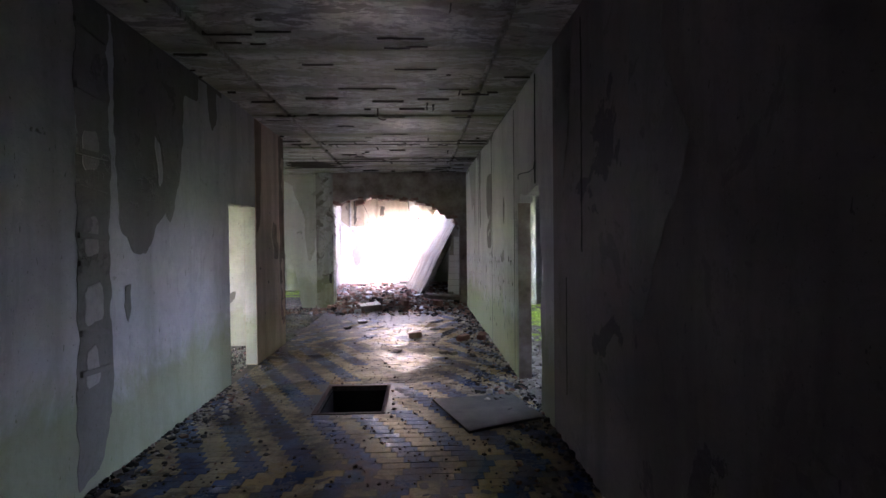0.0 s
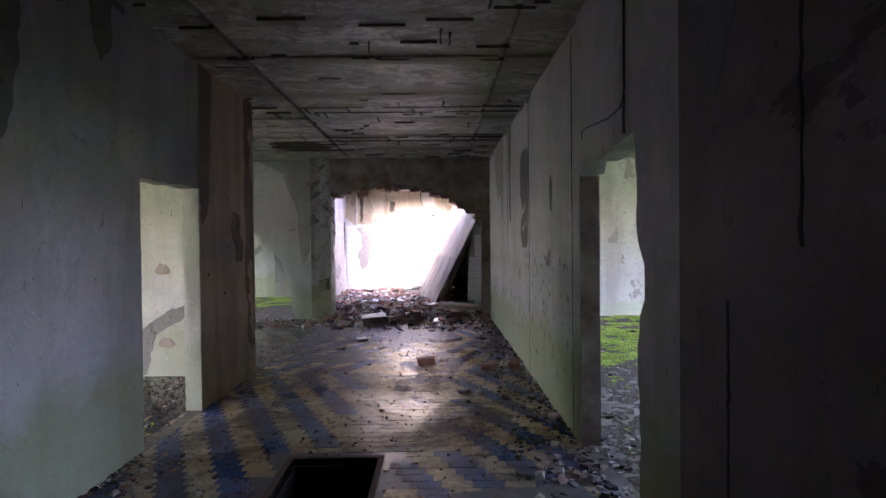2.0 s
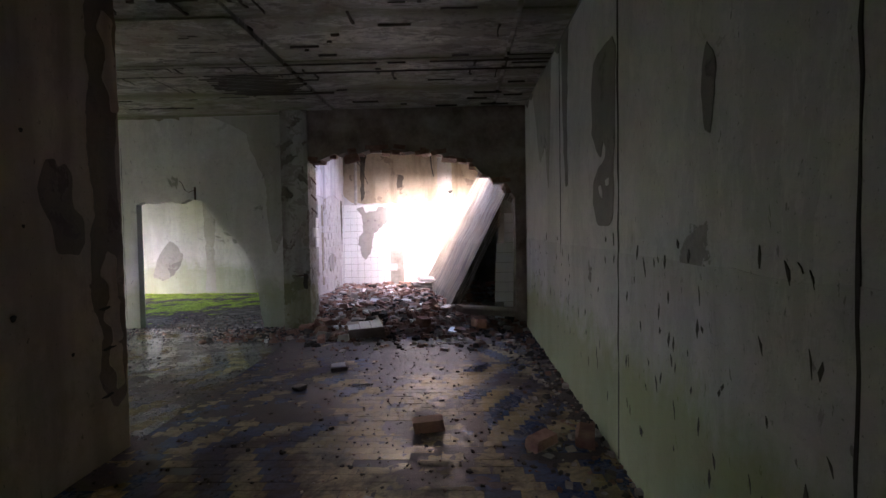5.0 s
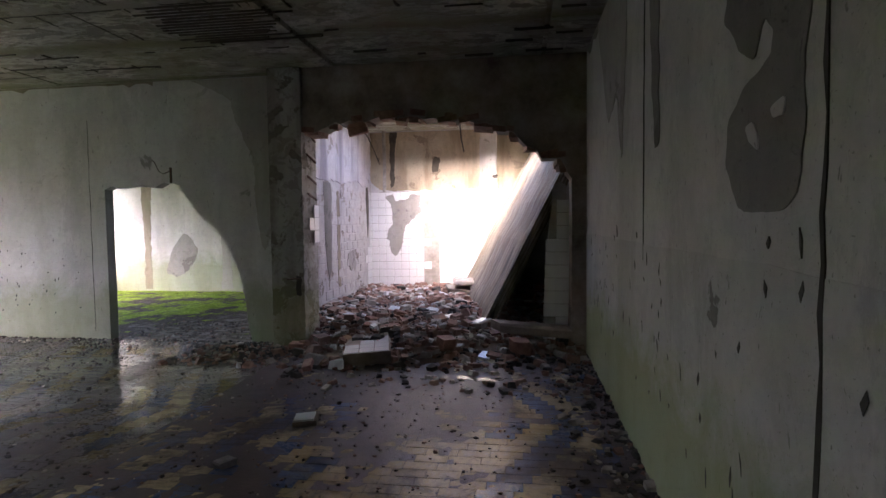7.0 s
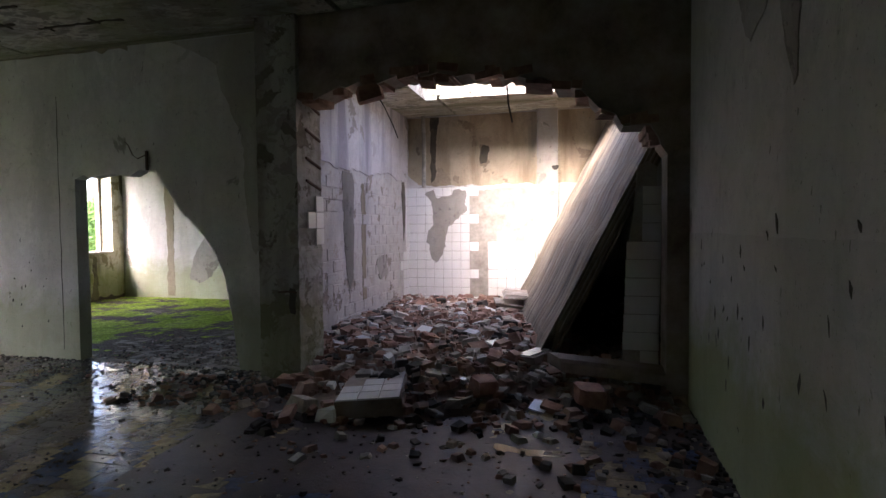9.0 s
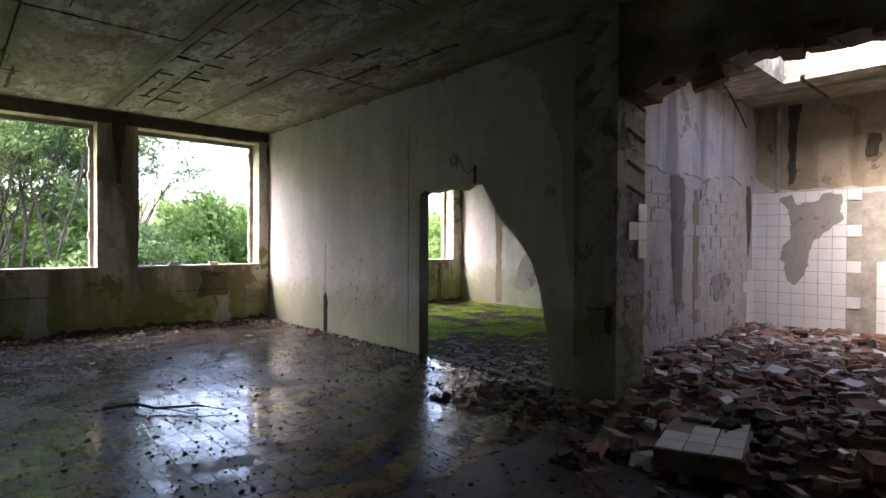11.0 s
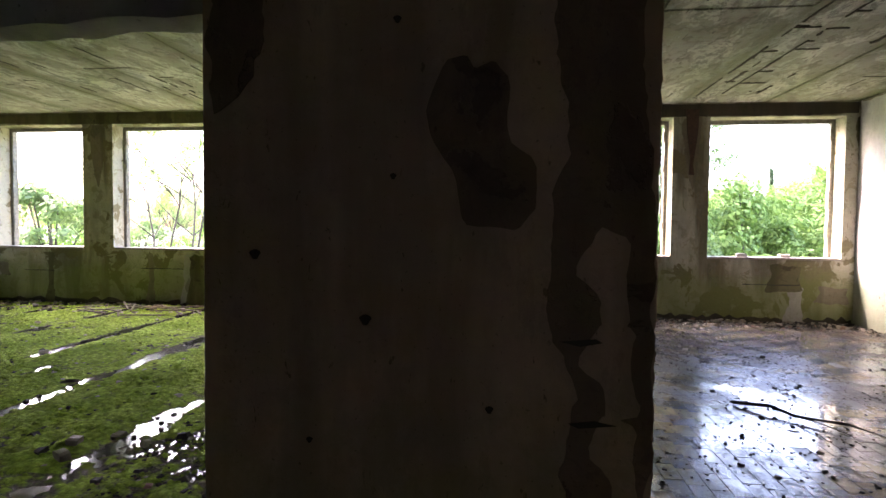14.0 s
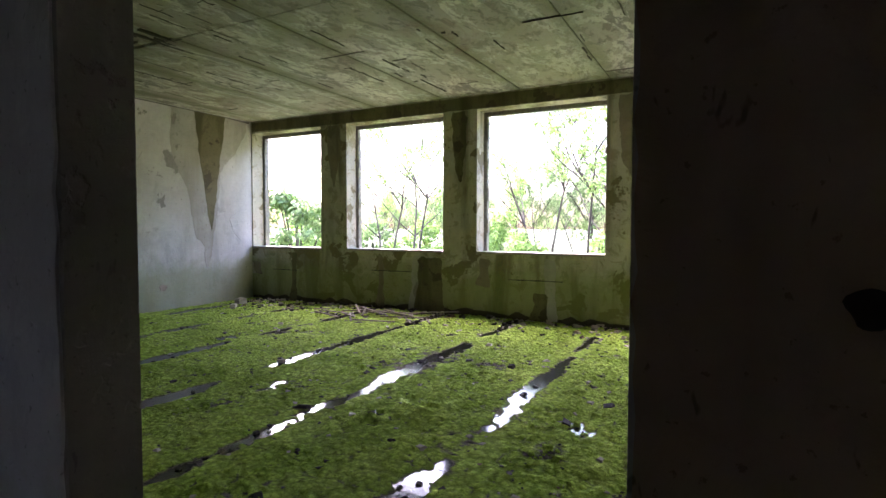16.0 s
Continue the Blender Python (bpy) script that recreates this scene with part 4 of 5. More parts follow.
patch(E_, "y", NY, -1, [(5.8, 3.18), (7.0, 3.18), (6.82, 2.94), (6.8, 2.6), (6.48, 2.41), (6.3, 2.0), (6.19, 1.72), (6.05, 2.1), (5.94, 2.32), (5.9, 2.7)], THIN_GREY, B1, 81, step=0.05, amount=0.02)
patch(E_, "y", NY, -1, blot(7.12, 0.73, 0.12), BEAM, "hole knocked in the wall", 83)
patch(E_, "y", NY, -1, [(5.0, 0.35), (5.4, 0.55), (5.9, 0.45), (6.4, 0.5), (7.0, 0.55), (7.4, 0.35), (7.3, 0.15), (6.0, 0.3), (5.2, 0.12)], THIN_GREY, B1, 82)
# north chamber
N_ = "wall_moss_chamber_north"
for s, (x, w) in enumerate(((-7.7, 0.12), (-5.9, 0.16), (-4.6, 0.2))):
    patch(N_, "y", 18.3, -1, [(x, 3.18), (x + w * 2.4, 3.18), (x + w * 1.7, 2.0), (x + w * 1.4, 1.0), (x + w * 1.6, 0.05), (x, 0.05), (x + 0.03, 1.0), (x - 0.02, 2.0)], (DAMP, THIN_GREY, BARE_LIGHT)[s], "brown damp run", 90 + s)
patch(N_, "y", 18.3, -1, [(-7.2, 0.4), (-7.0, 1.0), (-6.7, 1.3), (-6.4, 0.9), (-6.6, 0.5), (-6.9, 0.3)], BARE_LIGHT, B1, 95)

# broken plaster where walls meet the ceiling
rk = random.Random(61)
for par, axis, at, sg, u0, u1, n in ((HN, "y", NY, -1, WX + 0.05, -4.0, 60), (E_, "y", NY, -1, 3.4, 7.7, 24), (CE, "x", R, -1, 6.7, 13.3, 34), (CW, "x", L, 1, 0.5, 6.5, 30), (N_, "y", 18.3, -1, WX + 0.05, -2.7, 24), (S, "y", 0, 1, WX + 0.05, -2.4, 24)):
    low = [(u0 + (u1 - u0) * k / n, 3.175 - rk.random() ** 4 * (0.05 if par == HN else 0.12)) for k in range(n + 1)]
    patch(par, axis, at, sg, [(u0, 3.19)] + low + [(u1, 3.19)], BARE if par != HN else DAMP, "broken plaster edge below the ceiling", 800 + n + len(par), 0.0035, step=0.04, amount=0.006)
# knocked-out slots in the end of the pier wall, their shade as flat dark strips
for k, z in enumerate((0.98, 0.72, 0.42)):
    bm = bmesh.new()
    prism(bm, [(8.84 + 0.03 * (k % 2), z), (8.95, z + 0.012), (8.97 + 0.05 * (k == 1), z), (8.9, z - 0.014)], "x", L + 0.0045, L + 0.0085)
    part("wall_slot", bm, chip, wall(PW), "flat dark strip for a knocked-out slot")

# ---- tile room ----
def tile_mesh(sx, sy, sz, bevel):
    """A thin tile or block, centred, its face towards -y, edges eased."""
    bm = bmesh.new()
    box(bm, -sx / 2, sx / 2, -sy, 0, -sz / 2, sz / 2)
    bmesh.ops.bevel(bm, geom=[e for e in bm.edges if abs(e.verts[0].co.y + sy) < 1e-6 and abs(e.verts[1].co.y + sy) < 1e-6], offset=bevel, segments=1, affect="EDGES")
    me = bpy.data.meshes.new("tile")
    bmesh.ops.recalc_face_normals(bm, faces=bm.faces)
    bm.to_mesh(me)
    bm.free()
    return me


white = tile_mesh(0.1435, 0.012, 0.1435, 0.002)
white.materials.append(TILE_WHITE)
NW = wall("wall_tile_room_north")
patch("wall_tile_room_north", "y", 17.85, -1, [(-2.44, 2.03), (-1.27, 2.03), (-1.22, 1.95), (-0.9, 2.0), (-0.35, 1.98), (-0.33, 0.02), (-2.44, 0.02)], MORTAR, "mortar bed of lost tiles", 100, 0.005)
rt = random.Random(8)
for i in range(14):
    for j in range(13):
        x, z = -2.375 + 0.15 * i, 1.95 - 0.15 * j
        if i < 8:
            gone = i == 7 and j % 3 > 0
        else:
            gone = i == 8 or (j < 5 and not (i > 11 and j in (1, 2))) or (j == 5 and i % 3 == 0)
        if gone or rt.random() < 0.01:
            continue
        shared("tile", white, NW, pose(x, 17.843 - rt.uniform(0, 0.002), z, rt.uniform(-0.6, 0.6), 0, rt.uniform(-0.5, 0.5)))
# damp and soot on the wall above
patch("wall_tile_room_north", "y", 17.85, -1, [(-2.44, 3.18), (1.2, 3.18), (1.2, 2.05), (0.2, 2.04), (-0.3, 2.06), (-1.2, 2.05), (-2.44, 2.06)], plaster("ochre_plaster", (0.46, 0.39, 0.27), (0.28, 0.23, 0.16), (0.2, 0.16, 0.1), 0.6, 1.8, 0.75), "ochre stained plaster", 101)
bm = bmesh.new()
tube(bm, [(-2.16, 17.8, 2.03), (-2.15, 17.8, 2.6), (-2.16, 17.8, 3.2)], 0.035, 8)
tagged(part("downpipe", bm, MORTAR), "pale plastered pipe on the stained wall", "pipe")
patch("wall_tile_room_north", "y", 17.828, -1, [(-2.17, 1.95), (-2.0, 1.98), (-1.95, 1.86), (-1.74, 1.88), (-1.66, 1.98), (-1.46, 1.96), (-1.46, 1.62), (-1.62, 1.5), (-1.78, 1.38), (-1.84, 1.0), (-1.95, 0.8), (-2.08, 0.9), (-2.12, 1.25), (-2.0, 1.5), (-2.02, 1.72)], BARE_LIGHT, "grey mortar smeared over the tiling", 105, 0.003, step=0.05, amount=0.03)
# pilaster beside the right tiling, its hole's shade as a dark patch, and soot runs
bm = bmesh.new()
prism(bm, jag([(-0.3, 0.0), (-0.3, 3.2)], random.Random(15), 0.06, 0.006) + jag([(0.02, 3.2), (0.02, 0.0)], random.Random(16), 0.06, 0.006), "y", 17.72, 17.85)
bmesh.ops.triangulate(bm, faces=[f for f in bm.faces if len(f.verts) > 4])
part("pilaster", bm, THIN_GREY, NW, "grey rendered pilaster")
patch("wall_tile_room_north", "y", 17.72, -1, blot(-0.02, 2.28, 0.05), chip, "flat dark patch for a hole in the pilaster", 102, step=0.03, amount=0.008)
patch("wall_tile_room_north", "y", 17.845, -1, [(-1.22, 2.38), (-1.1, 2.4), (-1.08, 2.7), (-1.2, 2.68)], SOOT_AND_SLOT, "dark damp patch", 103, 0.006)
patch("wall_tile_room_north", "y", 17.845, -1, [(-2.06, 3.18), (-1.9, 3.18), (-1.95, 2.6), (-1.98, 2.15), (-2.05, 2.1)], SOOT_AND_SLOT, "black damp run", 104, 0.006)
# blockwork of the west wall
WW = wall("wall_tile_room_west")
block = tile_mesh(0.286, 0.02, 0.13, 0.005)
block.materials.append(BLOCK)
half_block = tile_mesh(0.138, 0.02, 0.13, 0.005)
half_block.materials.append(BLOCK)
for j in range(13):
    y = 14.05 + (0.15 if j % 2 else 0.0)
    while y < 17.6:
        worn = noise.noise((y * 1.3, j * 0.45, 3.0))
        if worn > -0.22 and not (15.15 < y < 15.65 and j > 2) and not (15.8 < y < 16.0) and not y > 17.3:
            small = rt.random() < 0.2
            shared("block", half_block if small else block, WW, pose(-2.462 + rt.uniform(-0.004, 0.004) - 0.004 * (worn < 0), y + (0 if not small else -0.07), 0.2 + 0.142 * j, 0, 0, 90))
        y += 0.3
for j in range(5):
    for i in range(3 if j > 2 else 2):
        if (i, j) != (2, 4):
            shared("tile", white, WW, pose(-2.448, 17.74 - 0.15 * i, 0.3 + 0.15 * j, 0, 0, 90))
for j in range(5, 12):
    shared("tile", white, WW, pose(-2.448, 17.765, 0.3 + 0.15 * j, 0, 0, 90))
# lost render and soot over the blocks, and a recess's shade as a dark patch
for k, (pts, mat, th) in enumerate((([(13.9, 3.18), (17.8, 3.18), (17.75, 2.15), (17.3, 2.1), (16.9, 2.2), (16.2, 2.08), (15.6, 2.12), (15.2, 2.06), (14.6, 2.14), (13.9, 2.05)], plaster("violet_grey_render", (0.56, 0.54, 0.53), (0.34, 0.31, 0.28), (0.2, 0.19, 0.21), 0.6, 1.4, 0.85), 0.012), ([(15.22, 2.05), (15.58, 2.06), (15.6, 1.4), (15.55, 0.8), (15.4, 0.5), (15.3, 1.0)], BARE, 0.004), ([(17.5, 2.12), (17.68, 2.1), (17.66, 1.5), (17.58, 1.1), (17.52, 1.5)], SOOT_AND_SLOT, 0.004), ([(15.82, 1.95), (15.95, 1.95), (15.97, 0.3), (15.84, 0.3)], DAMP, 0.003), ([(14.3, 0.75), (14.55, 0.85), (14.6, 0.6), (14.4, 0.45)], BARE, 0.013), ([(16.3, 0.9), (16.7, 1.0), (16.8, 0.7), (16.5, 0.6)], BARE_LIGHT, 0.013))):
    patch("wall_tile_room_west", "x", -2.45, 1, pts, mat, "render, soot and a recess's painted shade on the blockwork", 120 + k, th, step=0.05, amount=0.022)
# hanging tiles on the pier's flank, and its iron cramps
PIER = wall("wall_pier")
for j, i in ((0, 0), (1, 0), (2, 0), (1, 1)):
    shared("tile", white, PIER, pose(-1.985, 13.72 - 0.15 * i, 1.28 + 0.15 * j, 0, 0, 90))
for z in (2.45, 2.2, 1.95, 1.75):
    bm = bmesh.new()
    box(bm, -1.999, -1.985, 13.5, 13.78, z, z + 0.02, Matrix.Translation((0, 13.6, z)) @ Matrix.Rotation(radians(-14), 4, "X") @ Matrix.Translation((0, -13.6, -z)))
    part("iron_cramp", bm, RUST, PIER, "rusty cramp in the brickwork")
# hole in the pier, only its dark inside drawn as a coloured patch
patch("wall_pier", "y", 13.36, -1, [(-2.09, 0.62), (-2.03, 0.6), (-2.03, 0.82), (-2.1, 0.84)], chip, "flat dark patch for a hole in the pier", 111, step=0.04, amount=0.01)
# brickwork showing in the broken edge of the beam
bm = bmesh.new()
re_ = random.Random(21)
LINE = [(-2.0, 2.47), (-1.8, 2.49), (-1.62, 2.57), (-1.04, 2.6), (-0.5, 2.58), (-0.1, 2.53), (0.37, 2.4), (0.5, 2.25), (0.62, 2.2), (0.68, 2.1), (0.87, 2.1), (0.99, 1.88)]
for (xa, za), (xb, zb) in zip(LINE, LINE[1:]):
    for k in range(max(1, int(math.hypot(xb - xa, zb - za) / 0.075))):
        f = re_.random()
        size = re_.uniform(0.03, 0.11) if xa < 0.3 and xb > -1.7 else re_.uniform(0.06, 0.12)
        y = 13.57 if re_.random() < 0.5 else 13.42
        box(bm, -size, size, -0.03 if y < 13.5 else -0.12, 0.03 if y < 13.5 else 0.12, -0.03, 0.03, Matrix.Translation((xa + (xb - xa) * f, y, za + (zb - za) * f + re_.uniform(-0.01, 0.06))) @ Euler([re_.uniform(-0.15, 0.15) for q in range(3)]).to_matrix().to_4x4())
part("brick_edge", bm, BRICK, wall("wall_beam"), "broken red brick edge")
# tiled stub of wall beside the fallen slab
stub = thing("tiled_wall_stub", "narrow stub of wall faced with white tiles", "wall stub", at=pose(0.84, 13.82, 0))
bm = bmesh.new()
prism(bm, jag([(-0.15, 0.0), (0.145, 0.0), (0.14, 1.0), (0.13, 1.83), (0.06, 1.88), (-0.02, 1.84), (-0.05, 1.5), (-0.1, 0.8), (-0.15, 0.0)], random.Random(5), 0.08, 0.006)[:-1], "y", 0.0, 0.1)
part("masonry", bm, MORTAR, stub)
for j in range(12):
    for i in range(2):
        if (i, j) not in ((0, 1), (0, 0), (1, 11), (0, 8), (0, 9), (0, 10), (0, 11)):
            shared("tile", white, stub, pose(-0.075 + 0.006 * j + 0.147 * i - (0.004 * j if i else 0), -0.001, 0.1 + 0.15 * j))
# the fallen slab
slab = thing("fallen_slab", "fallen concrete roof slab leaning over the rubble", "slab", at=pose(0, 0, 0))
bm = bmesh.new()
rs = random.Random(4)
left = jag([(-0.08, 0.03), (1.52, 3.18)], rs, 0.18, 0.012)
right = jag([(1.62, 3.13), (0.03, 0.03)], rs, 0.18, 0.02)
ys = [13.95 + 0.32 * k for k in range(13)]
rings = []
for y in ys:
    e = rs.uniform(-0.02, 0.02)
    rings.append([bm.verts.new((u + e * 0.3 - 0.17 * (y - 13.95), y + rs.uniform(-0.04, 0.04) * (y in (ys[0], ys[-1])), v)) for u, v in left + right])
n = len(rings[0])
for a, b in zip(rings, rings[1:]):
    for k in range(n):
        bm.faces.new((a[k], a[(k + 1) % n], b[(k + 1) % n], b[k]))
for f in (rings[0], rings[-1]):
    bmesh.ops.triangulate(bm, faces=[bm.faces.new(f)])
def layered(name):
    """Old roof slab: felt and boarding marks running along its length, ochre stains and grey cement."""
    m, t, b = nodes_of(name)
    g = t.nodes.new("ShaderNodeNewGeometry")
    mp = t.nodes.new("ShaderNodeMapping")
    mp.vector_type = "TEXTURE"
    mp.inputs["Rotation"].default_value = (0, radians(27), 0)
    mp.inputs["Scale"].default_value = (0.12, 0.16, 2.2)
    link(t, g.outputs["Position"], mp.inputs["Vector"])
    lines = noise_tex(t, mp.outputs["Vector"], 1.6, 7, 0.6, 0.1)
    p = position(t)
    spots = noise_tex(t, p, 3.2, 8, 0.7, 0.6)
    c = mixed(t, ramp(t, lines, (0.38, 0.0), (0.6, 1.0)), (0.09, 0.072, 0.05), (0.3, 0.26, 0.19))
    c = mixed(t, ramp(t, lines, (0.4, 0.9), (0.43, 0.0)), c, (0.06, 0.05, 0.04))
    c = mixed(t, ramp(t, spots, (0.5, 0.0), (0.58, 0.6)), c, (0.17, 0.12, 0.07))
    c = mixed(t, ramp(t, noise_tex(t, p, 24, 5, 0.7), (0.3, 0.5), (0.5, 0.0)), c, (0.12, 0.1, 0.08))
    link(t, c, b.inputs["Base Color"])
    b.inputs["Roughness"].default_value = 0.85
    bumped(t, b, maths(t, "ADD", lines, maths(t, "MULTIPLY", spots, 0.4)), 0.9, 0.03)
    return m


SLAB_FACE = layered("slab_face")
part("slab_body", bm, SLAB_FACE, slab)
# torn felt, boards and iron along its broken end
for k in range(11):
    f0, f1 = rs.uniform(0.0, 0.25), rs.uniform(0.55, 0.98)
    across = -0.012 + 0.012 * k
    w = rs.uniform(0.006, 0.014)
    bm = bmesh.new()
    one = [(-0.08 + 1.6 * f + across, 0.03 + 3.15 * f - across * 0.25 + rs.uniform(-0.008, 0.008)) for f in (f0 + (f1 - f0) * q / 12 for q in range(13))]
    prism(bm, one + [(u + w, v - w * 0.4) for u, v in one[::-1]], "y", 13.95 - rs.uniform(0.03, 0.09), 14.05)
    bmesh.ops.triangulate(bm, faces=[f for f in bm.faces if len(f.verts) > 4])
    part("board_edge", bm, (SLAB_FACE, WOOD, MORTAR)[k % 3], slab, "torn edge of roof boarding")

# ---- rubble ----
def lump(seed, sx, sy, sz, mats, cut=0.3):
    """A broken piece: a block with knocked corners."""
    rl = random.Random(seed)
    bm = bmesh.new()
    bmesh.ops.create_cube(bm, size=1.0)
    for v in bm.verts:
        v.co = Vector((v.co.x * sx * rl.uniform(1 - cut, 1), v.co.y * sy * rl.uniform(1 - cut, 1), v.co.z * sz * rl.uniform(1 - cut * 0.6, 1)))
    bmesh.ops.bevel(bm, geom=rl.sample(list(bm.edges), 4), offset=min(sx, sy, sz) * 0.22, segments=1, affect="EDGES")
    me = bpy.data.meshes.new("lump")
    bmesh.ops.recalc_face_normals(bm, faces=bm.faces)
    bm.to_mesh(me)
    bm.free()
    me.materials.append(mats)
    return me


LUMPS = [lump(k, 0.2, 0.11, 0.065, BRICK_OB, 0.35) for k in range(5)] + [lump(20 + k, 0.17, 0.14, 0.05, PLASTER_OB, 0.5) for k in range(4)] + [lump(30 + k, 0.1, 0.09, 0.05, BRICK_OB, 0.5) for k in range(3)]
PLATE = [lump(40, 0.16, 0.15, 0.02, TILE_WHITE, 0.25), lump(41, 0.22, 0.15, 0.035, TILE_WHITE, 0.3)]


def heap(x, y):
    """Height of the rubble over the floor."""
    f = max(0.0, min(1.0, (y - 12.75 - 0.35 * math.sin(x * 2.1 + 0.6)) / 1.1))
    edge = max(0.0, min(1.0, (x + 3.0) / 0.7)) if y < 13.4 else 1.0
    return edge * (0.2 * f * f * (3 - 2 * f) + 0.05 * f * noise.noise((x * 1.6, y * 1.6, 9.0)))


V, F = [], []
for j in range(56):
    for i in range(46):
        x, y = -2.44 + 3.56 * i / 45, 12.7 + 5.13 * j / 55
        V.append((x, y, heap(x, y) - 0.014 + 0.012 * noise.noise((x * 9, y * 9, 2.0)) * min(1, heap(x, y) * 20)))
for j in range(55):
    for i in range(45):
        k = j * 46 + i
        F.append((k, k + 1, k + 47, k + 46))
tagged(from_lists("rubble_dust", V, F, rough_stone("brick_dust", (0.12, 0.08, 0.06), (0.34, 0.24, 0.18), 12), smooth=True), "brick dust and mortar under the rubble", "rubble", kind="stuff")


def place_lump(rl):
    while True:
        x, y = rl.uniform(-2.42, 1.1), 12.5 + 5.2 * rl.random() ** 1.25
        if -2.45 < x < -1.95 and 13.3 < y < 13.85:
            continue
        if rl.random() < 0.12 + 0.88 * min(1.0, heap(x, y) / 0.1):
            return x, y


pile = thing("rubble_pile", "heap of broken bricks, plaster and tiles", "rubble", at=pose(0, 0, 0))
rl = random.Random(77)
for k in range(290):
    x, y = place_lump(rl)
    me = rl.choice(PLATE) if rl.random() < 0.09 else rl.choice(LUMPS)
    s = rl.uniform(0.6, 1.15)
    shared("broken_piece", me, pile, pose(x, y, heap(x, y) + 0.035 * s, rl.uniform(-22, 22), rl.uniform(-22, 22), rl.uniform(0, 360)) @ Matrix.Scale(s, 4))


def scatter(name, n, sampler, sizes, flat, mats, weights, label, category, seed):
    """Many loose bits in one mesh."""
    rr = random.Random(seed)
    V, F, M = [], [], []
    for k in range(n):
        x, y, z = sampler(rr)
        s = rr.uniform(*sizes) * (1 if rr.random() < 0.85 else 1.8)
        rot = Euler((rr.uniform(-0.3, 0.3), rr.uniform(-0.3, 0.3), rr.uniform(0, 6.28))).to_matrix()
        a = len(V)
        hz = s * flat * rr.uniform(0.6, 1.3)
        for zz, q in ((-0.5, 1.0), (0.5, rr.uniform(0.6, 0.95))):
            for ang in (0.4, 2.0, 3.5, 5.1):
                d = s * q * rr.uniform(0.35, 0.65)
                p = rot @ Vector((d * math.cos(ang) * 1.2, d * math.sin(ang), zz * hz))
                V.append((x + p.x, y + p.y, z + hz * 0.35 + p.z))
        for q in ((3, 2, 1, 0), (4, 5, 6, 7), (0, 1, 5, 4), (1, 2, 6, 5), (2, 3, 7, 6), (3, 0, 4, 7)):
            F.append(tuple(a + i for i in q))
        M += [rr.choices(range(len(mats)), weights)[0]] * 6
    ob = from_lists(name, V, F, mats, M)
    return tagged(ob, label, category, kind="stuff")


PLAS = rough_stone("plaster_bits", (0.26, 0.22, 0.18), (0.58, 0.52, 0.44), 9)
DARKBIT = rough_stone("dark_bits", (0.02, 0.017, 0.014), (0.09, 0.075, 0.06), 14)


def in_heap(rr):
    x, y = place_lump(rr)
    return x, y, heap(x, y) + 0.005


scatter("small_rubble", 3600, in_heap, (0.025, 0.11), 0.45, [BRICK, PLAS, TILE_WHITE, DARKBIT], [6, 3, 0.5, 1.5], "small brick and mortar fragments", "rubble", 6)


def along(x0, x1, y0, y1, pull=0.0, side=0):
    """Bits spread in a rectangle, drawn towards one long side."""
    def f(rr):
        u = rr.random()
        u = u ** (1 + pull)
        if side == 1:
            return x0 + (x1 - x0) * u, rr.uniform(y0, y1), 0.0
        if side == 2:
            return x1 - (x1 - x0) * u, rr.uniform(y0, y1), 0.0
        if side == 3:
            return rr.uniform(x0, x1), y0 + (y1 - y0) * u, 0.0
        return rr.uniform(x0, x1), y1 - (y1 - y0) * u, 0.0
    return f


scatter("pier_rubble", 420, along(-3.3, -1.85, 12.55, 13.36, 0.9, 4), (0.015, 0.065), 0.45, [BRICK, PLAS, DARKBIT], [5, 2, 3], "broken brick at the foot of the pier", "rubble", 21)
scatter("pier_rubble", 420, along(-1.8, 1.1, 11.9, 13.3, 1.4, 4), (0.02, 0.09), 0.45, [BRICK, PLAS, DARKBIT], [5, 1.5, 4], "broken brick strewn before the opening", "rubble", 22)


def off_hatch(f):
    def g(rr):
        while True:
            p = f(rr)
            if not near_hatch(p[0], p[0], p[1], p[1]):
                return p
    return g


G = "floor debris"
scatter("floor_grit", 2800, off_hatch(along(L, R, 3, 13.3, 0, 1)), (0.005, 0.022), 0.5, [DARKBIT, PLAS, BRICK], [6, 1.5, 1.5], "dark grit and mortar crumbs on tiles", G, 1)
scatter("wall_foot_debris", 800, along(L, L + 0.4, 2, 6.6, 1.8, 1), (0.012, 0.05), 0.3, [DARKBIT, PLAS, BRICK], [4, 2, 1], "fallen plaster flakes at the wall foot", G, 2)
scatter("wall_foot_debris", 1100, along(R - 0.45, R, 3, 13.3, 1.8, 2), (0.012, 0.05), 0.4, [DARKBIT, PLAS, BRICK], [4, 2, 1], "fallen plaster flakes at the wall foot", G, 3)
scatter("door_debris", 500, along(0.6, 2.2, 5.4, 6.8, 0.5, 2), (0.012, 0.05), 0.4, [DARKBIT, PLAS], [2, 3], "grey mortar crumbs in the doorway", G, 4)
scatter("door_debris", 1900, along(L - 2.2, L - 0.1, 6.5, 8.95, 0.3, 2), (0.007, 0.03), 0.35, [DARKBIT, PLAS, BRICK], [5, 1, 1], "crumbs and chips in the doorway", G, 5)
scatter("floor_grit", 4600, along(WX, L, SY, NY, 0, 1), (0.004, 0.022), 0.4, [DARKBIT, PLAS], [9, 0.3], "dark leaf litter and grit on wet tiles", G, 7)
scatter("plaster_flakes", 1500, along(WX, -6.0, SY, 11.4, 0.6, 3), (0.012, 0.04), 0.25, [DARKBIT, PLAS], [5, 1], "heap of fallen paint flakes", G, 8)
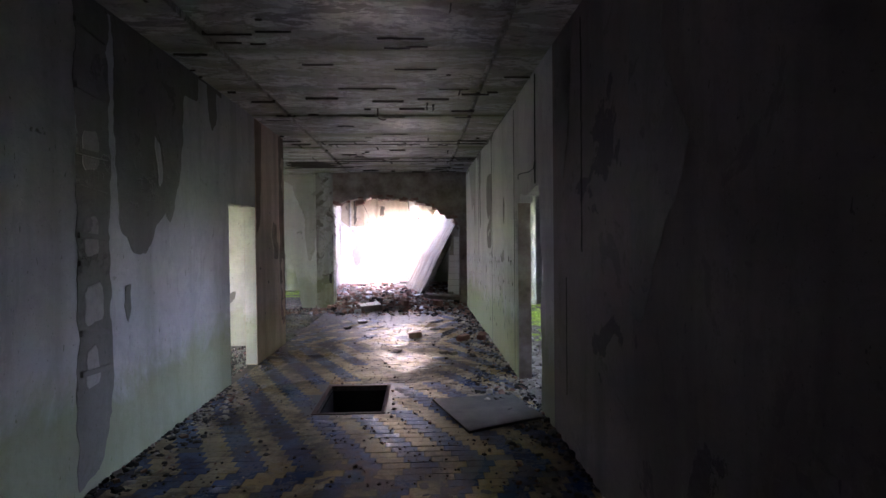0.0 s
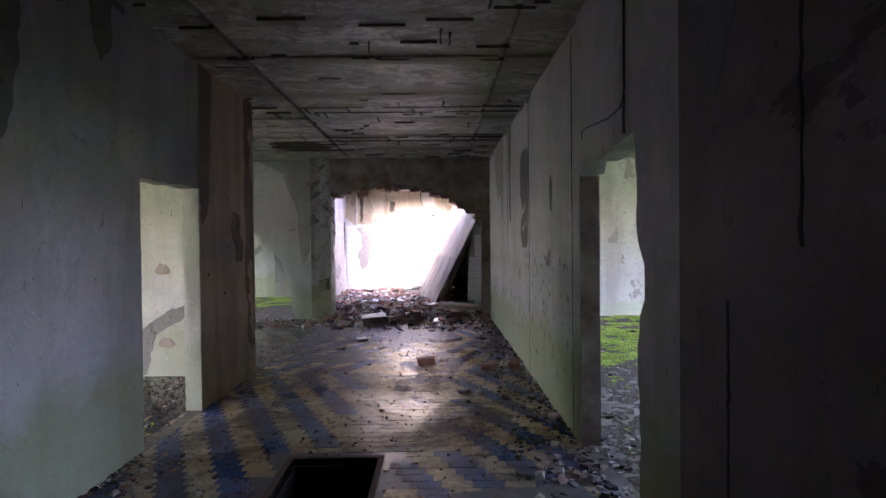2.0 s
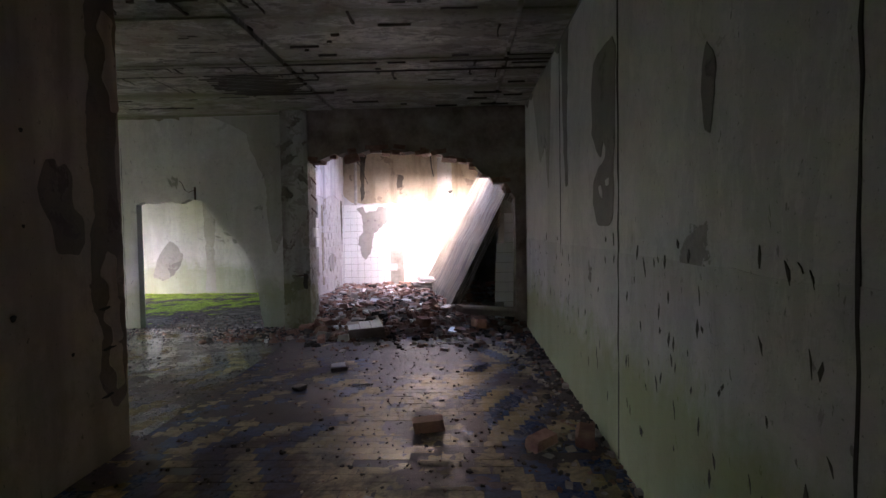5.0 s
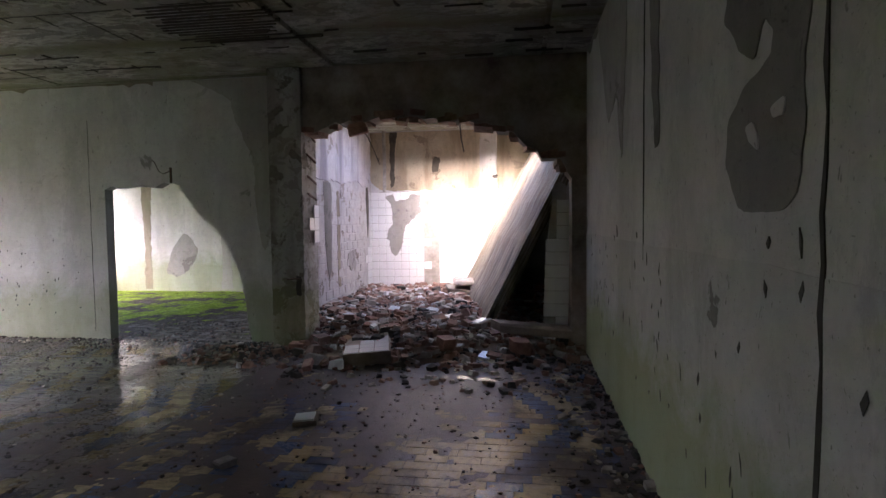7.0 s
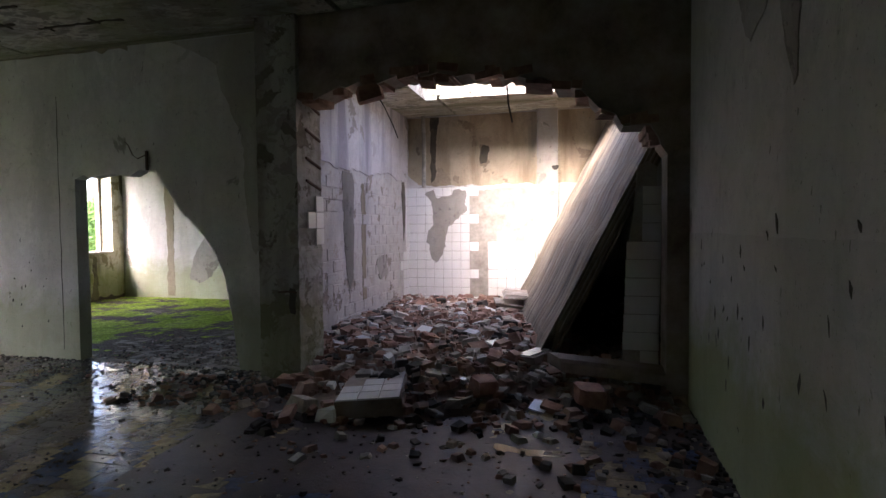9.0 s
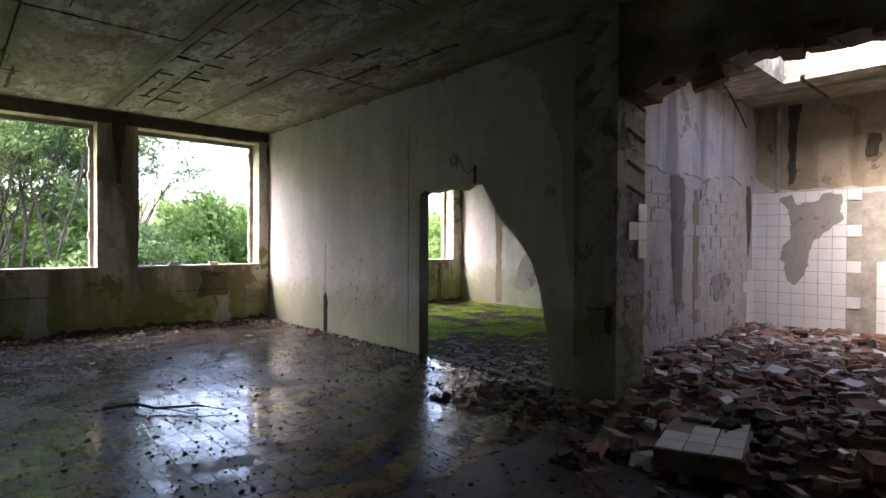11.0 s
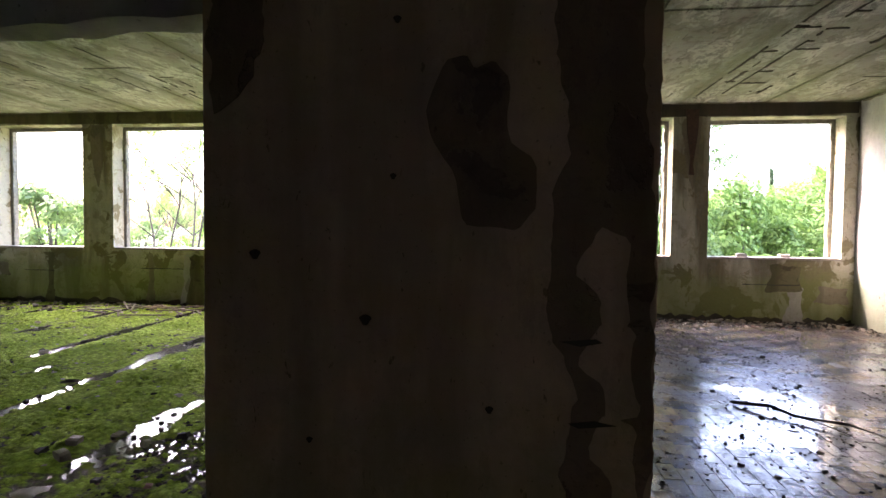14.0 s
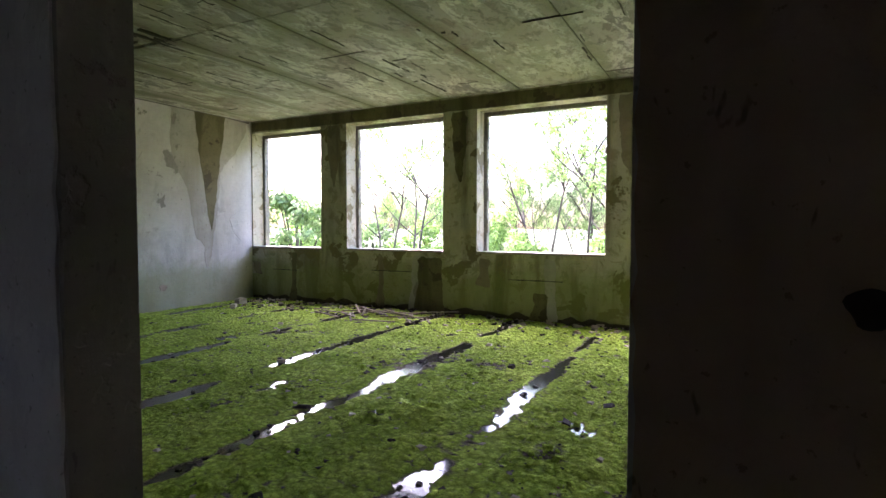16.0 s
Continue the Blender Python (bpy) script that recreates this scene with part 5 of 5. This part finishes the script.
scatter("wall_foot_debris", 800, along(WX, WX + 0.5, SY, NY, 1.3, 1), (0.015, 0.06), 0.4, [DARKBIT, PLAS, BRICK], [3, 3, 0.5], "plaster crumbs below the windows", G, 9)
scatter("wall_foot_debris", 800, along(WX, -2.4, NY - 0.35, NY, 2.0, 4), (0.008, 0.03), 0.4, [DARKBIT, PLAS], [4, 2], "crumbs along the wall foot", G, 10)
scatter("door_debris", 900, along(-4.7, -2.4, 12.9, 14.9, 0.2, 4), (0.008, 0.026), 0.4, [DARKBIT, PLAS, BRICK], [6, 0.7, 1.5], "broken masonry in the doorway", G, 11)
def off_joints(rr):
    """A spot on the moss carpet away from the wet slab joints."""
    while True:
        x, y = rr.uniform(-8.6, L - T - 0.1), rr.uniform(0.1, 7.6)
        q = (y - 8.76) / 1.2
        if abs(q - round(q)) * 1.2 > 0.2:
            return x, y, 0.0


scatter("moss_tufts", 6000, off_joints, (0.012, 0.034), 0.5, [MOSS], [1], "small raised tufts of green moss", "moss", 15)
scatter("moss_debris", 1500, along(WX, L - T, 0.3, 8.8, 0, 1), (0.01, 0.05), 0.35, [DARKBIT, PLAS], [4, 2], "loose chips lying on moss", G, 12)
scatter("wall_foot_debris", 900, along(WX, WX + 0.9, 0.2, 8.8, 1.2, 1), (0.015, 0.07), 0.4, [DARKBIT, PLAS, BRICK], [3, 3, 0.4], "plaster and splinters below the windows", G, 13)
scatter("moss_debris", 500, along(R + T, 7.7, 5, 13.5, 0, 1), (0.015, 0.07), 0.35, [DARKBIT, PLAS], [2, 3], "loose chips lying on moss", G, 14)

for k, (x, y, w, d) in enumerate(((-0.3, 12.35, 0.75, 0.1), (-1.5, 12.6, 0.5, 0.12))):
    rq = random.Random(k)
    bm = bmesh.new()
    ring = [(x + w * math.cos(a) * (0.75 + 0.3 * noise.noise((math.cos(a) * 2.5 + k, math.sin(a) * 2.5, 0.5))), y + d * math.sin(a) * (0.8 + 0.7 * noise.noise((math.cos(a) * 3, math.sin(a) * 3 + k, 1.5)))) for a in (j * 0.1309 for j in range(48))]
    prism(bm, ring, "z", 0.001, 0.0026)
    tagged(part("puddle", bm, WATER), "thin rainwater puddle on muddy tiles", "puddle", "puddles on the tiles", "stuff")

# exposed ribs in the slab over the hall's edge
bm = bmesh.new()
rr_ = random.Random(12)
for k in range(15):
    a = -2.65 + rr_.uniform(-0.1, 0.15)
    box(bm, a, a + rr_.uniform(0.7, 1.15), 11.55 + 0.062 * k, 11.575 + 0.062 * k, H - 0.018, H + 0.01)
for k in range(13):
    a = -2.42 + rr_.uniform(0, 0.08)
    box(bm, a, a + rr_.uniform(0.35, 0.6), 14.25 + 0.075 * k, 14.275 + 0.075 * k, H - 0.018, H + 0.01)
tagged(part("slab_ribs", bm, SOOT_AND_SLOT), "dark ribs showing in the ceiling slab", "ceiling", kind="structure")

# ---- loose things ----
def single(name, me, m, label, category, group=""):
    ob = new(name, me)
    ob.matrix_world = m
    return tagged(ob, label, category, group)


for x, y, a, s in ((-0.06, 9.38, 8, 1.15), (0.7, 9.07, 40, 1.1), (1.0, 9.12, 75, 1.25), (-7.9, 9.3, 20, 1.0), (-6.82, 13.42, 10, 0.9)):
    single("brick", lump(int(200 + x * 10), 0.21, 0.12, 0.075, BRICK_OB, 0.25), pose(x, y, 0.045 * s, 3, -4, a) @ Matrix.Scale(s, 4), "dirty red brick lying on the tiled floor", "brick", "loose bricks")
for x, y in ((0.35, 8.1), (0.48, 8.02), (-0.3, 8.3), (-1.3, 10.4)):
    single("mortar_lump", lump(int(300 + x * 10), 0.14, 0.1, 0.05, PLASTER_OB, 0.4), pose(x, y, 0.025, 0, 0, x * 90), "grey lump of mortar on the floor", "mortar lump", "mortar lumps")


def tiled_block(x, y, z, w, d, h, turn, cols, rows, label):
    ob = thing("tiled_block", label, "masonry block", at=pose(x, y, z, 2, -3, turn))
    bm = bmesh.new()
    rb = random.Random(int(w * 1000))
    ring = jag([(-w / 2, -d / 2), (w / 2, -d / 2), (w / 2, d / 2), (-w / 2, d / 2), (-w / 2, -d / 2)], rb, 0.1, 0.012)[:-1]
    prism(bm, ring, "z", 0.0, h)
    bmesh.ops.triangulate(bm, faces=[f for f in bm.faces if len(f.verts) > 4])
    part("masonry", bm, BEAM, ob)
    for i in range(cols):
        for j in range(rows):
            if (i, j) in ((0, 2), (0, 3), (1, 3)) and cols > 2:
                continue
            shared("tile", white, ob, pose(-w / 2 + 0.08 + 0.15 * i, -d / 2 + 0.08 + 0.15 * j, h + 0.001, -90))
    return ob


tiled_block(-1.14, 12.94, 0.05, 0.47, 0.72, 0.12, 14, 3, 4, "large block of masonry with white tiles on top")
tiled_block(-0.82, 13.6, 0.13, 0.32, 0.2, 0.05, 35, 2, 1, "broken piece of white tiling on rubble")
tiled_block(0.0, 13.85, 0.2, 0.2, 0.36, 0.06, -30, 1, 2, "broken piece of white tiling on rubble")
tiled_block(-1.1, 11.15, 0.0, 0.17, 0.17, 0.035, 14, 1, 1, "single white tile on a mortar lump")
for x, y, w, a in ((0.45, 13.1, 0.34, 10), (-0.35, 13.15, 0.28, 40)):
    single("brick_chunk", lump(int(400 + x * 10), w, 0.22, 0.15, BRICK_OB, 0.5), pose(x, y, 0.14, 6, 5, a), "chunk of bonded red brickwork in rubble", "brick chunk", "brick chunks")
single("broken_lintel", lump(430, 0.95, 0.22, 0.12, BEAM, 0.4), pose(0.55, 13.5, 0.24, 4, 3, -4), "broken concrete lintel lying on rubble", "lintel")
for k, (x, y, a) in enumerate(((-0.55, 16.6, 10), (-0.3, 16.9, 60), (-0.5, 16.7, 100))):
    single("plaster_sheet", lump(440 + k, 0.6, 0.45, 0.05, PLASTER_OB, 0.3), pose(x, y, 0.3 + 0.06 * k, 5, 7 - 5 * k, a), "slab of fallen plaster on rubble", "plaster sheet", "plaster sheets")
# planks under the moss room windows
rw = random.Random(9)
for k in range(22):
    bm = bmesh.new()
    l = rw.uniform(0.2, 1.1)
    box(bm, -l / 2, l / 2, -0.014, 0.014, 0, 0.014)
    bmesh.ops.bevel(bm, geom=list(bm.edges), offset=0.003, segments=1, affect="EDGES")
    ob = part("splintered_lath", bm, WOOD)
    ob.matrix_world = pose(rw.uniform(-8.3, -7.5), rw.uniform(2.2, 4.4), 0.022 + 0.004 * k, rw.uniform(-5, 5), rw.uniform(-2, 2), rw.uniform(30, 120))
    tagged(ob, "grey splintered lath lying on moss", "lath", "fallen laths")
for k, (x, y, s) in enumerate(((-8.0, 0.5, 1.0), (-7.6, 0.8, 0.7), (-3.1, 6.2, 0.5), (-3.3, 6.1, 0.45))):
    single("brick", lump(500 + k, 0.2, 0.14, 0.11, PLASTER_OB, 0.35), pose(x, y, 0.05 * s + 0.01, 0, 4, 33 * k) @ Matrix.Scale(s, 4), "grey broken brick on moss", "brick", "loose bricks")
for k, y in enumerate((12.15, 12.75)):
    single("brick", lump(520 + k, 0.16, 0.12, 0.06, PLASTER_OB, 0.3), pose(WX - 0.12, y, SILL + 0.055, 0, 0, 80), "broken grey brick lying on the window sill", "brick", "bricks on the sill")
bm = bmesh.new()
tube(bm, [(-4.7, 10.42, 0.02), (-4.55, 10.62, 0.05), (-4.4, 10.72, 0.03), (-4.22, 10.97, 0.045), (-4.04, 11.13, 0.02)], 0.015, 6, 0.006)
tube(bm, [(-4.4, 10.72, 0.03), (-4.22, 10.78, 0.05), (-4.1, 10.9, 0.02)], 0.007, 5, 0.003)
tagged(part("dead_branch", bm, BARK), "dark dead branch lying on wet tiles", "branch")
# cables and hooks
bm = bmesh.new()
tube(bm, [(R - 0.012, 5.64, 3.15), (R - 0.012, 5.65, 2.6), (R - 0.014, 5.64, 2.36), (R - 0.016, 5.7, 2.27), (R - 0.016, 5.92, 2.26), (R - 0.016, 6.36, 2.3), (R - 0.016, 6.52, 2.3), (R - 0.018, 6.5, 2.25)], 0.006)
tube(bm, [(R - 0.01, 5.66, 2.34), (R - 0.01, 5.67, 2.2), (R - 0.01, 5.66, 2.12)], 0.008)
tagged(part("loose_cable", bm, CABLE), "thin black cable hanging from the wall", "cable")
bm = bmesh.new()
tube(bm, [(-3.79, NY - 0.02, 1.95), (-3.79, NY - 0.02, 2.14)], 0.014)
tube(bm, [(-3.79, NY - 0.03, 2.1), (-3.86, NY - 0.06, 2.06), (-3.93, NY - 0.05, 2.1), (-3.97, NY - 0.06, 2.2), (-4.0, NY - 0.07, 2.23)], 0.005)
tagged(part("conduit_stub", bm, RUST), "rusty conduit stub with a curled wire", "conduit")
bm = bmesh.new()
tube(bm, [(-0.46, 7.2, H + 0.02), (-0.46, 7.2, 3.12), (-0.45, 7.2, 3.08), (-0.4, 7.2, 3.06), (-0.36, 7.2, 3.07)], 0.007)
tagged(part("ceiling_hook", bm, RUST), "bent rusty iron lamp hook in the ceiling", "hook")
hang = thing("hanging_brick", "brick hanging on a wire below the broken beam", "brick", at=pose(-1.38, 13.5, 2.5))
shared("brick_piece", lump(610, 0.25, 0.15, 0.13, BRICK_OB, 0.25), hang, pose(0, 0, 0.0, 0, -12, 10))
bm = bmesh.new()
tube(bm, [(0.05, 0.05, 0.0), (0.1, 0.1, -0.1), (0.16, 0.14, -0.25), (0.2, 0.15, -0.36)], 0.005)
part("wire", bm, CABLE, hang)
bm = bmesh.new()
tube(bm, [(-0.25, 13.75, 2.7), (-0.23, 13.8, 2.4), (-0.2, 13.82, 2.25)], 0.008)
tagged(part("hanging_wire", bm, CABLE), "black wire hanging from the beam", "wire")
bm = bmesh.new()
tube(bm, [(-2.2, 13.352, 0.8), (-2.1, 13.33, 0.81), (-2.02, 13.35, 0.8)], 0.008)
tagged(part("pipe_clip", bm, RUST), "rusty clip on the pier", "clip")

# damp band over the windows, soaked foot and runs below the sills
rd = random.Random(51)
for y0, y1 in ((0.02, SY - T - 0.02), (SY + 0.02, NY - 0.02), (NY + 0.16, 18.28)):
    patch("wall_west", "x", WX, 1, [(y0, HEAD + 0.012), (y1, HEAD + 0.012), (y1, H - 0.02), (y0, H - 0.02)], SOOT_AND_SLOT if y0 > 9 else MOULD, "dark damp lintel band", int(y0 * 10) + 3, 0.003, amount=0.006)
    foot = [(y0 + (y1 - y0) * k / 70, 0.05 + 0.07 * rd.random() ** 2) for k in range(71)]
    patch("wall_west", "x", WX, 1, [(y0, 0.0)] + foot + [(y1, 0.0)], SOOT_AND_SLOT, "black damp wall foot", int(y0 * 10) + 4, 0.003, amount=0.006)
for k, (a, b) in enumerate(WINDOWS):
    for j in range(3):
        y, w, low = rd.uniform(a - 0.35, b - 0.1), rd.uniform(0.12, 0.5), rd.choice((0.02, 0.02, 0.3, 0.45))
        top = rd.choice((SILL - 0.04, SILL - 0.06, 0.55, 0.4))
        top = max(top, low + 0.25)
        mid = (top + low) / 2
        patch("wall_west", "x", WX, 1, [(y + 0.03, top), (y + w, top - 0.03), (y + w * 0.93, mid), (y + w * 1.08, low), (y + w * 0.4, low), (y - 0.04, low), (y + 0.05, mid)], (DAMP, THIN_GREY, MOULD)[j], "damp run below the sill", 700 + 9 * k + j, 0.003 + 0.0008 * j, step=0.04, amount=0.018)
    bm = bmesh.new()
    z = rd.uniform(0.55, 0.62)
    prism(bm, jag([(a + 0.5, z), (b - 0.55, z)], rd, 0.06, 0.004) + jag([(b - 0.55, z - 0.012), (a + 0.5, z - 0.01)], rd, 0.06, 0.004), "x", WX, WX + 0.0095)
    part("wall_crack", bm, chip, wall("wall_west"))
    patch("wall_west", "x", WX, 1, [(b + 0.12, 2.98), (b + 0.4, 2.98), (b + 0.36, 2.4), (b + 0.3, 1.9), (b + 0.2, 2.2)], MOULD if k % 2 else DAMP, "damp run on the window post", 780 + k, 0.003)

# ---- outside ----
bm = bmesh.new()
V = [(-600, -600, -1.25), (600, -600, -1.25), (600, 600, -1.25), (-600, 600, -1.25)]
tagged(from_lists("ground", V, [(0, 1, 2, 3)], GRASS), "rough grass around the building", "ground", kind="structure")
bm.free()


def tree(name, seed, height, spread, leaves, size, leaf, label, lean=0.1, base=0.16, at=None, stems=1, thick=260):
    """Tapered trunk, forking limbs, and a crown of many small leaves."""
    rr = random.Random(seed)
    ob = thing(name, label, "tree", "trees outside the windows", at=at)
    bm = bmesh.new()
    tips = []

    def limb(p, d, l, r, depth):
        pts, q = [p], p.copy()
        for k in range(4):
            d = (d + Vector((rr.uniform(-0.22, 0.22), rr.uniform(-0.22, 0.22), rr.uniform(-0.05, 0.16)))).normalized()
            q = q + d * l / 4
            pts.append(q.copy())
        tube(bm, pts, r, 6 if depth < 2 else 4, r * 0.5)
        tips.append((pts[2], depth)), tips.append((pts[3], depth)), tips.append((pts[4], depth))
        if depth < 3:
            for k in range(3 if depth else 5):
                a = rr.uniform(0, 6.28)
                side = Vector((math.cos(a), math.sin(a), rr.uniform(0.1, 0.9))).normalized()
                limb(pts[rr.choice((1, 2, 3, 4)) if depth else rr.choice((2, 3, 3, 4))], (d * 0.45 + side * spread).normalized(), l * rr.uniform(0.5, 0.68), r * 0.5, depth + 1)

    for k in range(stems):
        a = 6.28 * k / stems + 0.5
        d = 0.0 if stems == 1 else 0.14
        limb(Vector((math.cos(a) * d, math.sin(a) * d, 0)), Vector((lean * rr.uniform(-1, 1) + d * math.cos(a), lean * rr.uniform(-1, 1) + d * math.sin(a), 1)).normalized(), height * 0.62, height * (0.016 if stems == 1 else 0.0065), 0)
    part("trunk", bm, BARK, ob)
    outer = [p for p, d in tips if d >= 2 and p.z > height * base]
    clumps = [(p, height * rr.uniform(0.018, 0.055)) for p in rr.sample(outer, min(len(outer), thick))]
    V, F = leafy(rr, clumps, leaves, size)
    from_lists("crown", V, F, leaf, None, ob)
    return ob


def leafy(rr, clumps, leaves, size):
    """Small pointed leaves round the clumps (centre, radius), most of them near the outside of each."""
    V, F = [], []
    share = sum(r * r for c, r in clumps)
    for c, r in clumps:
        for k in range(int(leaves * r * r / share)):
            d = Vector((rr.gauss(0, 1), rr.gauss(0, 1), rr.gauss(0, 1))).normalized()
            p = c + Vector((d.x, d.y, d.z * 0.75)) * r * rr.random() ** 0.4
            u = (d.orthogonal() + Vector((rr.uniform(-0.8, 0.8), rr.uniform(-0.8, 0.8), rr.uniform(-0.8, 0.5)))).normalized()
            w = u.cross((d + Vector((rr.uniform(-0.6, 0.6), rr.uniform(-0.6, 0.6), rr.uniform(0.0, 0.9)))).normalized())
            s = size * rr.uniform(0.6, 1.35)
            a = len(V)
            for q, v in ((-1, 0), (0, -0.5), (1, 0), (0, 0.5)):
                V.append(tuple(p + (u * q + w * v) * s))
            F += [(a, a + 1, a + 2), (a, a + 2, a + 3)]
    return V, F


def bush(name, seed, w, h, leaves, size, leaf, label, at):
    """Stems from one root, and a dome of leaf clumps with an uneven outline."""
    rr = random.Random(seed)
    ob = thing(name, label, "bush", "bushes outside the windows", at=at)
    bm = bmesh.new()
    clumps = []
    for k in range(34):
        a, f = rr.uniform(0, 6.28), rr.random()
        out = w * 0.5 * math.sqrt(rr.random()) * (1.0 - 0.55 * f ** 2)
        c = Vector((math.cos(a) * out, math.sin(a) * out, h * (0.1 + 0.82 * f) * rr.uniform(0.85, 1.12)))
        clumps.append((c, w * rr.uniform(0.08, 0.17)))
        if k % 3 == 0:
            tube(bm, [(0, 0, 0), tuple(c * 0.5 + Vector((0, 0, h * 0.08))), tuple(c)], 0.035, 5, 0.01)
    part("woody_stem", bm, BARK, ob)
    V, F = leafy(rr, clumps, leaves, size)
    from_lists("foliage", V, F, leaf, None, ob)
    return ob


GZ = -1.25
ta = tree("deciduous_tree", 1, 9.5, 0.9, 30000, 0.05, LEAF_A, "tall leafy tree with several dark slender stems", at=pose(-18.5, 10.9, GZ), stems=3, thick=420)
tb = tree("deciduous_tree", 2, 8.0, 0.8, 11000, 0.045, LEAF_B, "airy young tree with thin bright leaves", 0.15, at=pose(-19.5, 3.6, GZ), stems=2, thick=230)
tc = tree("deciduous_tree", 3, 7.0, 1.1, 10000, 0.065, LEAF_A, "broad leafy tree with low spreading limbs", at=pose(-24, 12.6, GZ), stems=2)
for x, y, a, src, s in ((-20, 10.2, 70, ta, 1.05), (-20.5, 14.0, 130, ta, 0.85), (-19.5, 6.6, 20, tb, 0.95), (-23, 1.2, 100, tb, 1.1), (-26, 8.5, 10, tc, 1.2), (-24, 10.5, 300, ta, 1.1), (-17.5, -1.8, 50, tb, 0.95), (-18.2, 10.6, 250, tc, 1.0), (-17.0, 11.6, 90, tc, 0.95), (-20, -4.5, 80, tb, 0.9), (-21, 4.6, 220, tb, 1.0)):
    copy_thing(src, pose(x, y, GZ, 0, 0, a) @ Matrix.Scale(s, 4))
ba = bush("leafy_bush", 5, 2.7, 2.5, 9000, 0.055, LEAF_A, "dense rounded dark green leafy bush", pose(-15.5, -5.1, GZ) @ Matrix.Scale(1.55, 4))
bb = bush("leafy_bush", 6, 3.4, 3.0, 7000, 0.065, LEAF_B, "bright green leafy thicket on rough grass", pose(-19, 16.6, GZ))
for x, y, s, src in ((-20, 18.4, 1.3, bb), (-23, 20.5, 1.6, bb), (-17.5, 20.0, 1.1, bb), (-24, 16.9, 1.25, bb), (-15.5, 9.5, 0.75, bb), (-15.8, 12.9, 0.8, ba), (-14.8, 15.2, 0.6, bb), (-18, 7.8, 0.9, bb), (-16.0, 5.2, 0.75, bb), (-16.5, 2.6, 0.75, bb), (-20, 0.2, 0.95, bb), (-17, 23.5, 1.0, bb), (-25, 17, 1.3, bb), (-27, 24, 1.3, ba), (-19, 27, 1.2, bb), (-22, -4, 0.9, bb), (-19, -8, 1.0, bb), (-24, 29, 1.5, bb)):
    copy_thing(src, pose(x, y, GZ, 0, 0, x * 37) @ Matrix.Scale(s, 4))


def conifer(seed, at):
    rr = random.Random(seed)
    ob = thing("conifer", "dark spruce in the distant treeline", "tree", "distant spruces", at=at)
    h = rr.uniform(9, 12)
    bm = bmesh.new()
    tube(bm, [(0, 0, 0), (0.05, 0, h * 0.5), (0, 0.05, h)], 0.16, 6, 0.03)
    part("trunk", bm, BARK, ob)
    V, F = [], []
    for k in range(2600):
        f = rr.random() ** 0.7
        z = h * (1 - 0.92 * f)
        r = 0.21 * h * f * rr.uniform(0.2, 1.05) * (0.75 + 0.25 * math.sin(z * 5))
        a = rr.uniform(0, 6.28)
        p = Vector((math.cos(a) * r, math.sin(a) * r, z - r * 0.25))
        d = Vector((math.cos(a), math.sin(a), -0.35)) * 0.42
        q = Vector((-math.sin(a), math.cos(a), 0)) * 0.17
        i = len(V)
        V += [tuple(p - d + q), tuple(p - d - q), tuple(p + d)]
        F.append((i, i + 1, i + 2))
    from_lists("needles", V, F, LEAF_C, None, ob)
    return ob


rg = random.Random(44)
for k in range(60):
    s = rg.uniform(0.75, 1.5) if k > 27 else rg.uniform(0.5, 0.85)
    if k < 27 and k % 2:
        continue
    copy_thing(rg.choice((ba, bb, bb)), pose(rg.choice((-19.5, -22.5, -26)) + rg.uniform(-1, 1), -16 + 0.85 * k, GZ - 0.3, 0, 0, rg.uniform(0, 360)) @ Matrix.Scale(s, 4))
ca = conifer(1, pose(-60, 40, GZ))
cb = conifer(2, pose(-63, 44, GZ))
rf = random.Random(14)
for k in range(46):
    copy_thing(ca if k % 2 else cb, pose(-62 + rf.uniform(-9, 9), 16 + 1.35 * k + rf.uniform(-1, 1), GZ - rf.uniform(0, 2), 0, 0, rf.uniform(0, 360)) @ Matrix.Scale(rf.uniform(0.55, 0.76), 4))
for k in range(34):
    copy_thing(rf.choice((ta, tc, tb)), pose(-45 + rf.uniform(-8, 8), -22 + 2.1 * k + rf.uniform(-1, 1), GZ - 1.5, 0, 0, rf.uniform(0, 360)) @ Matrix.Scale(rf.uniform(0.7, 1.0), 4))
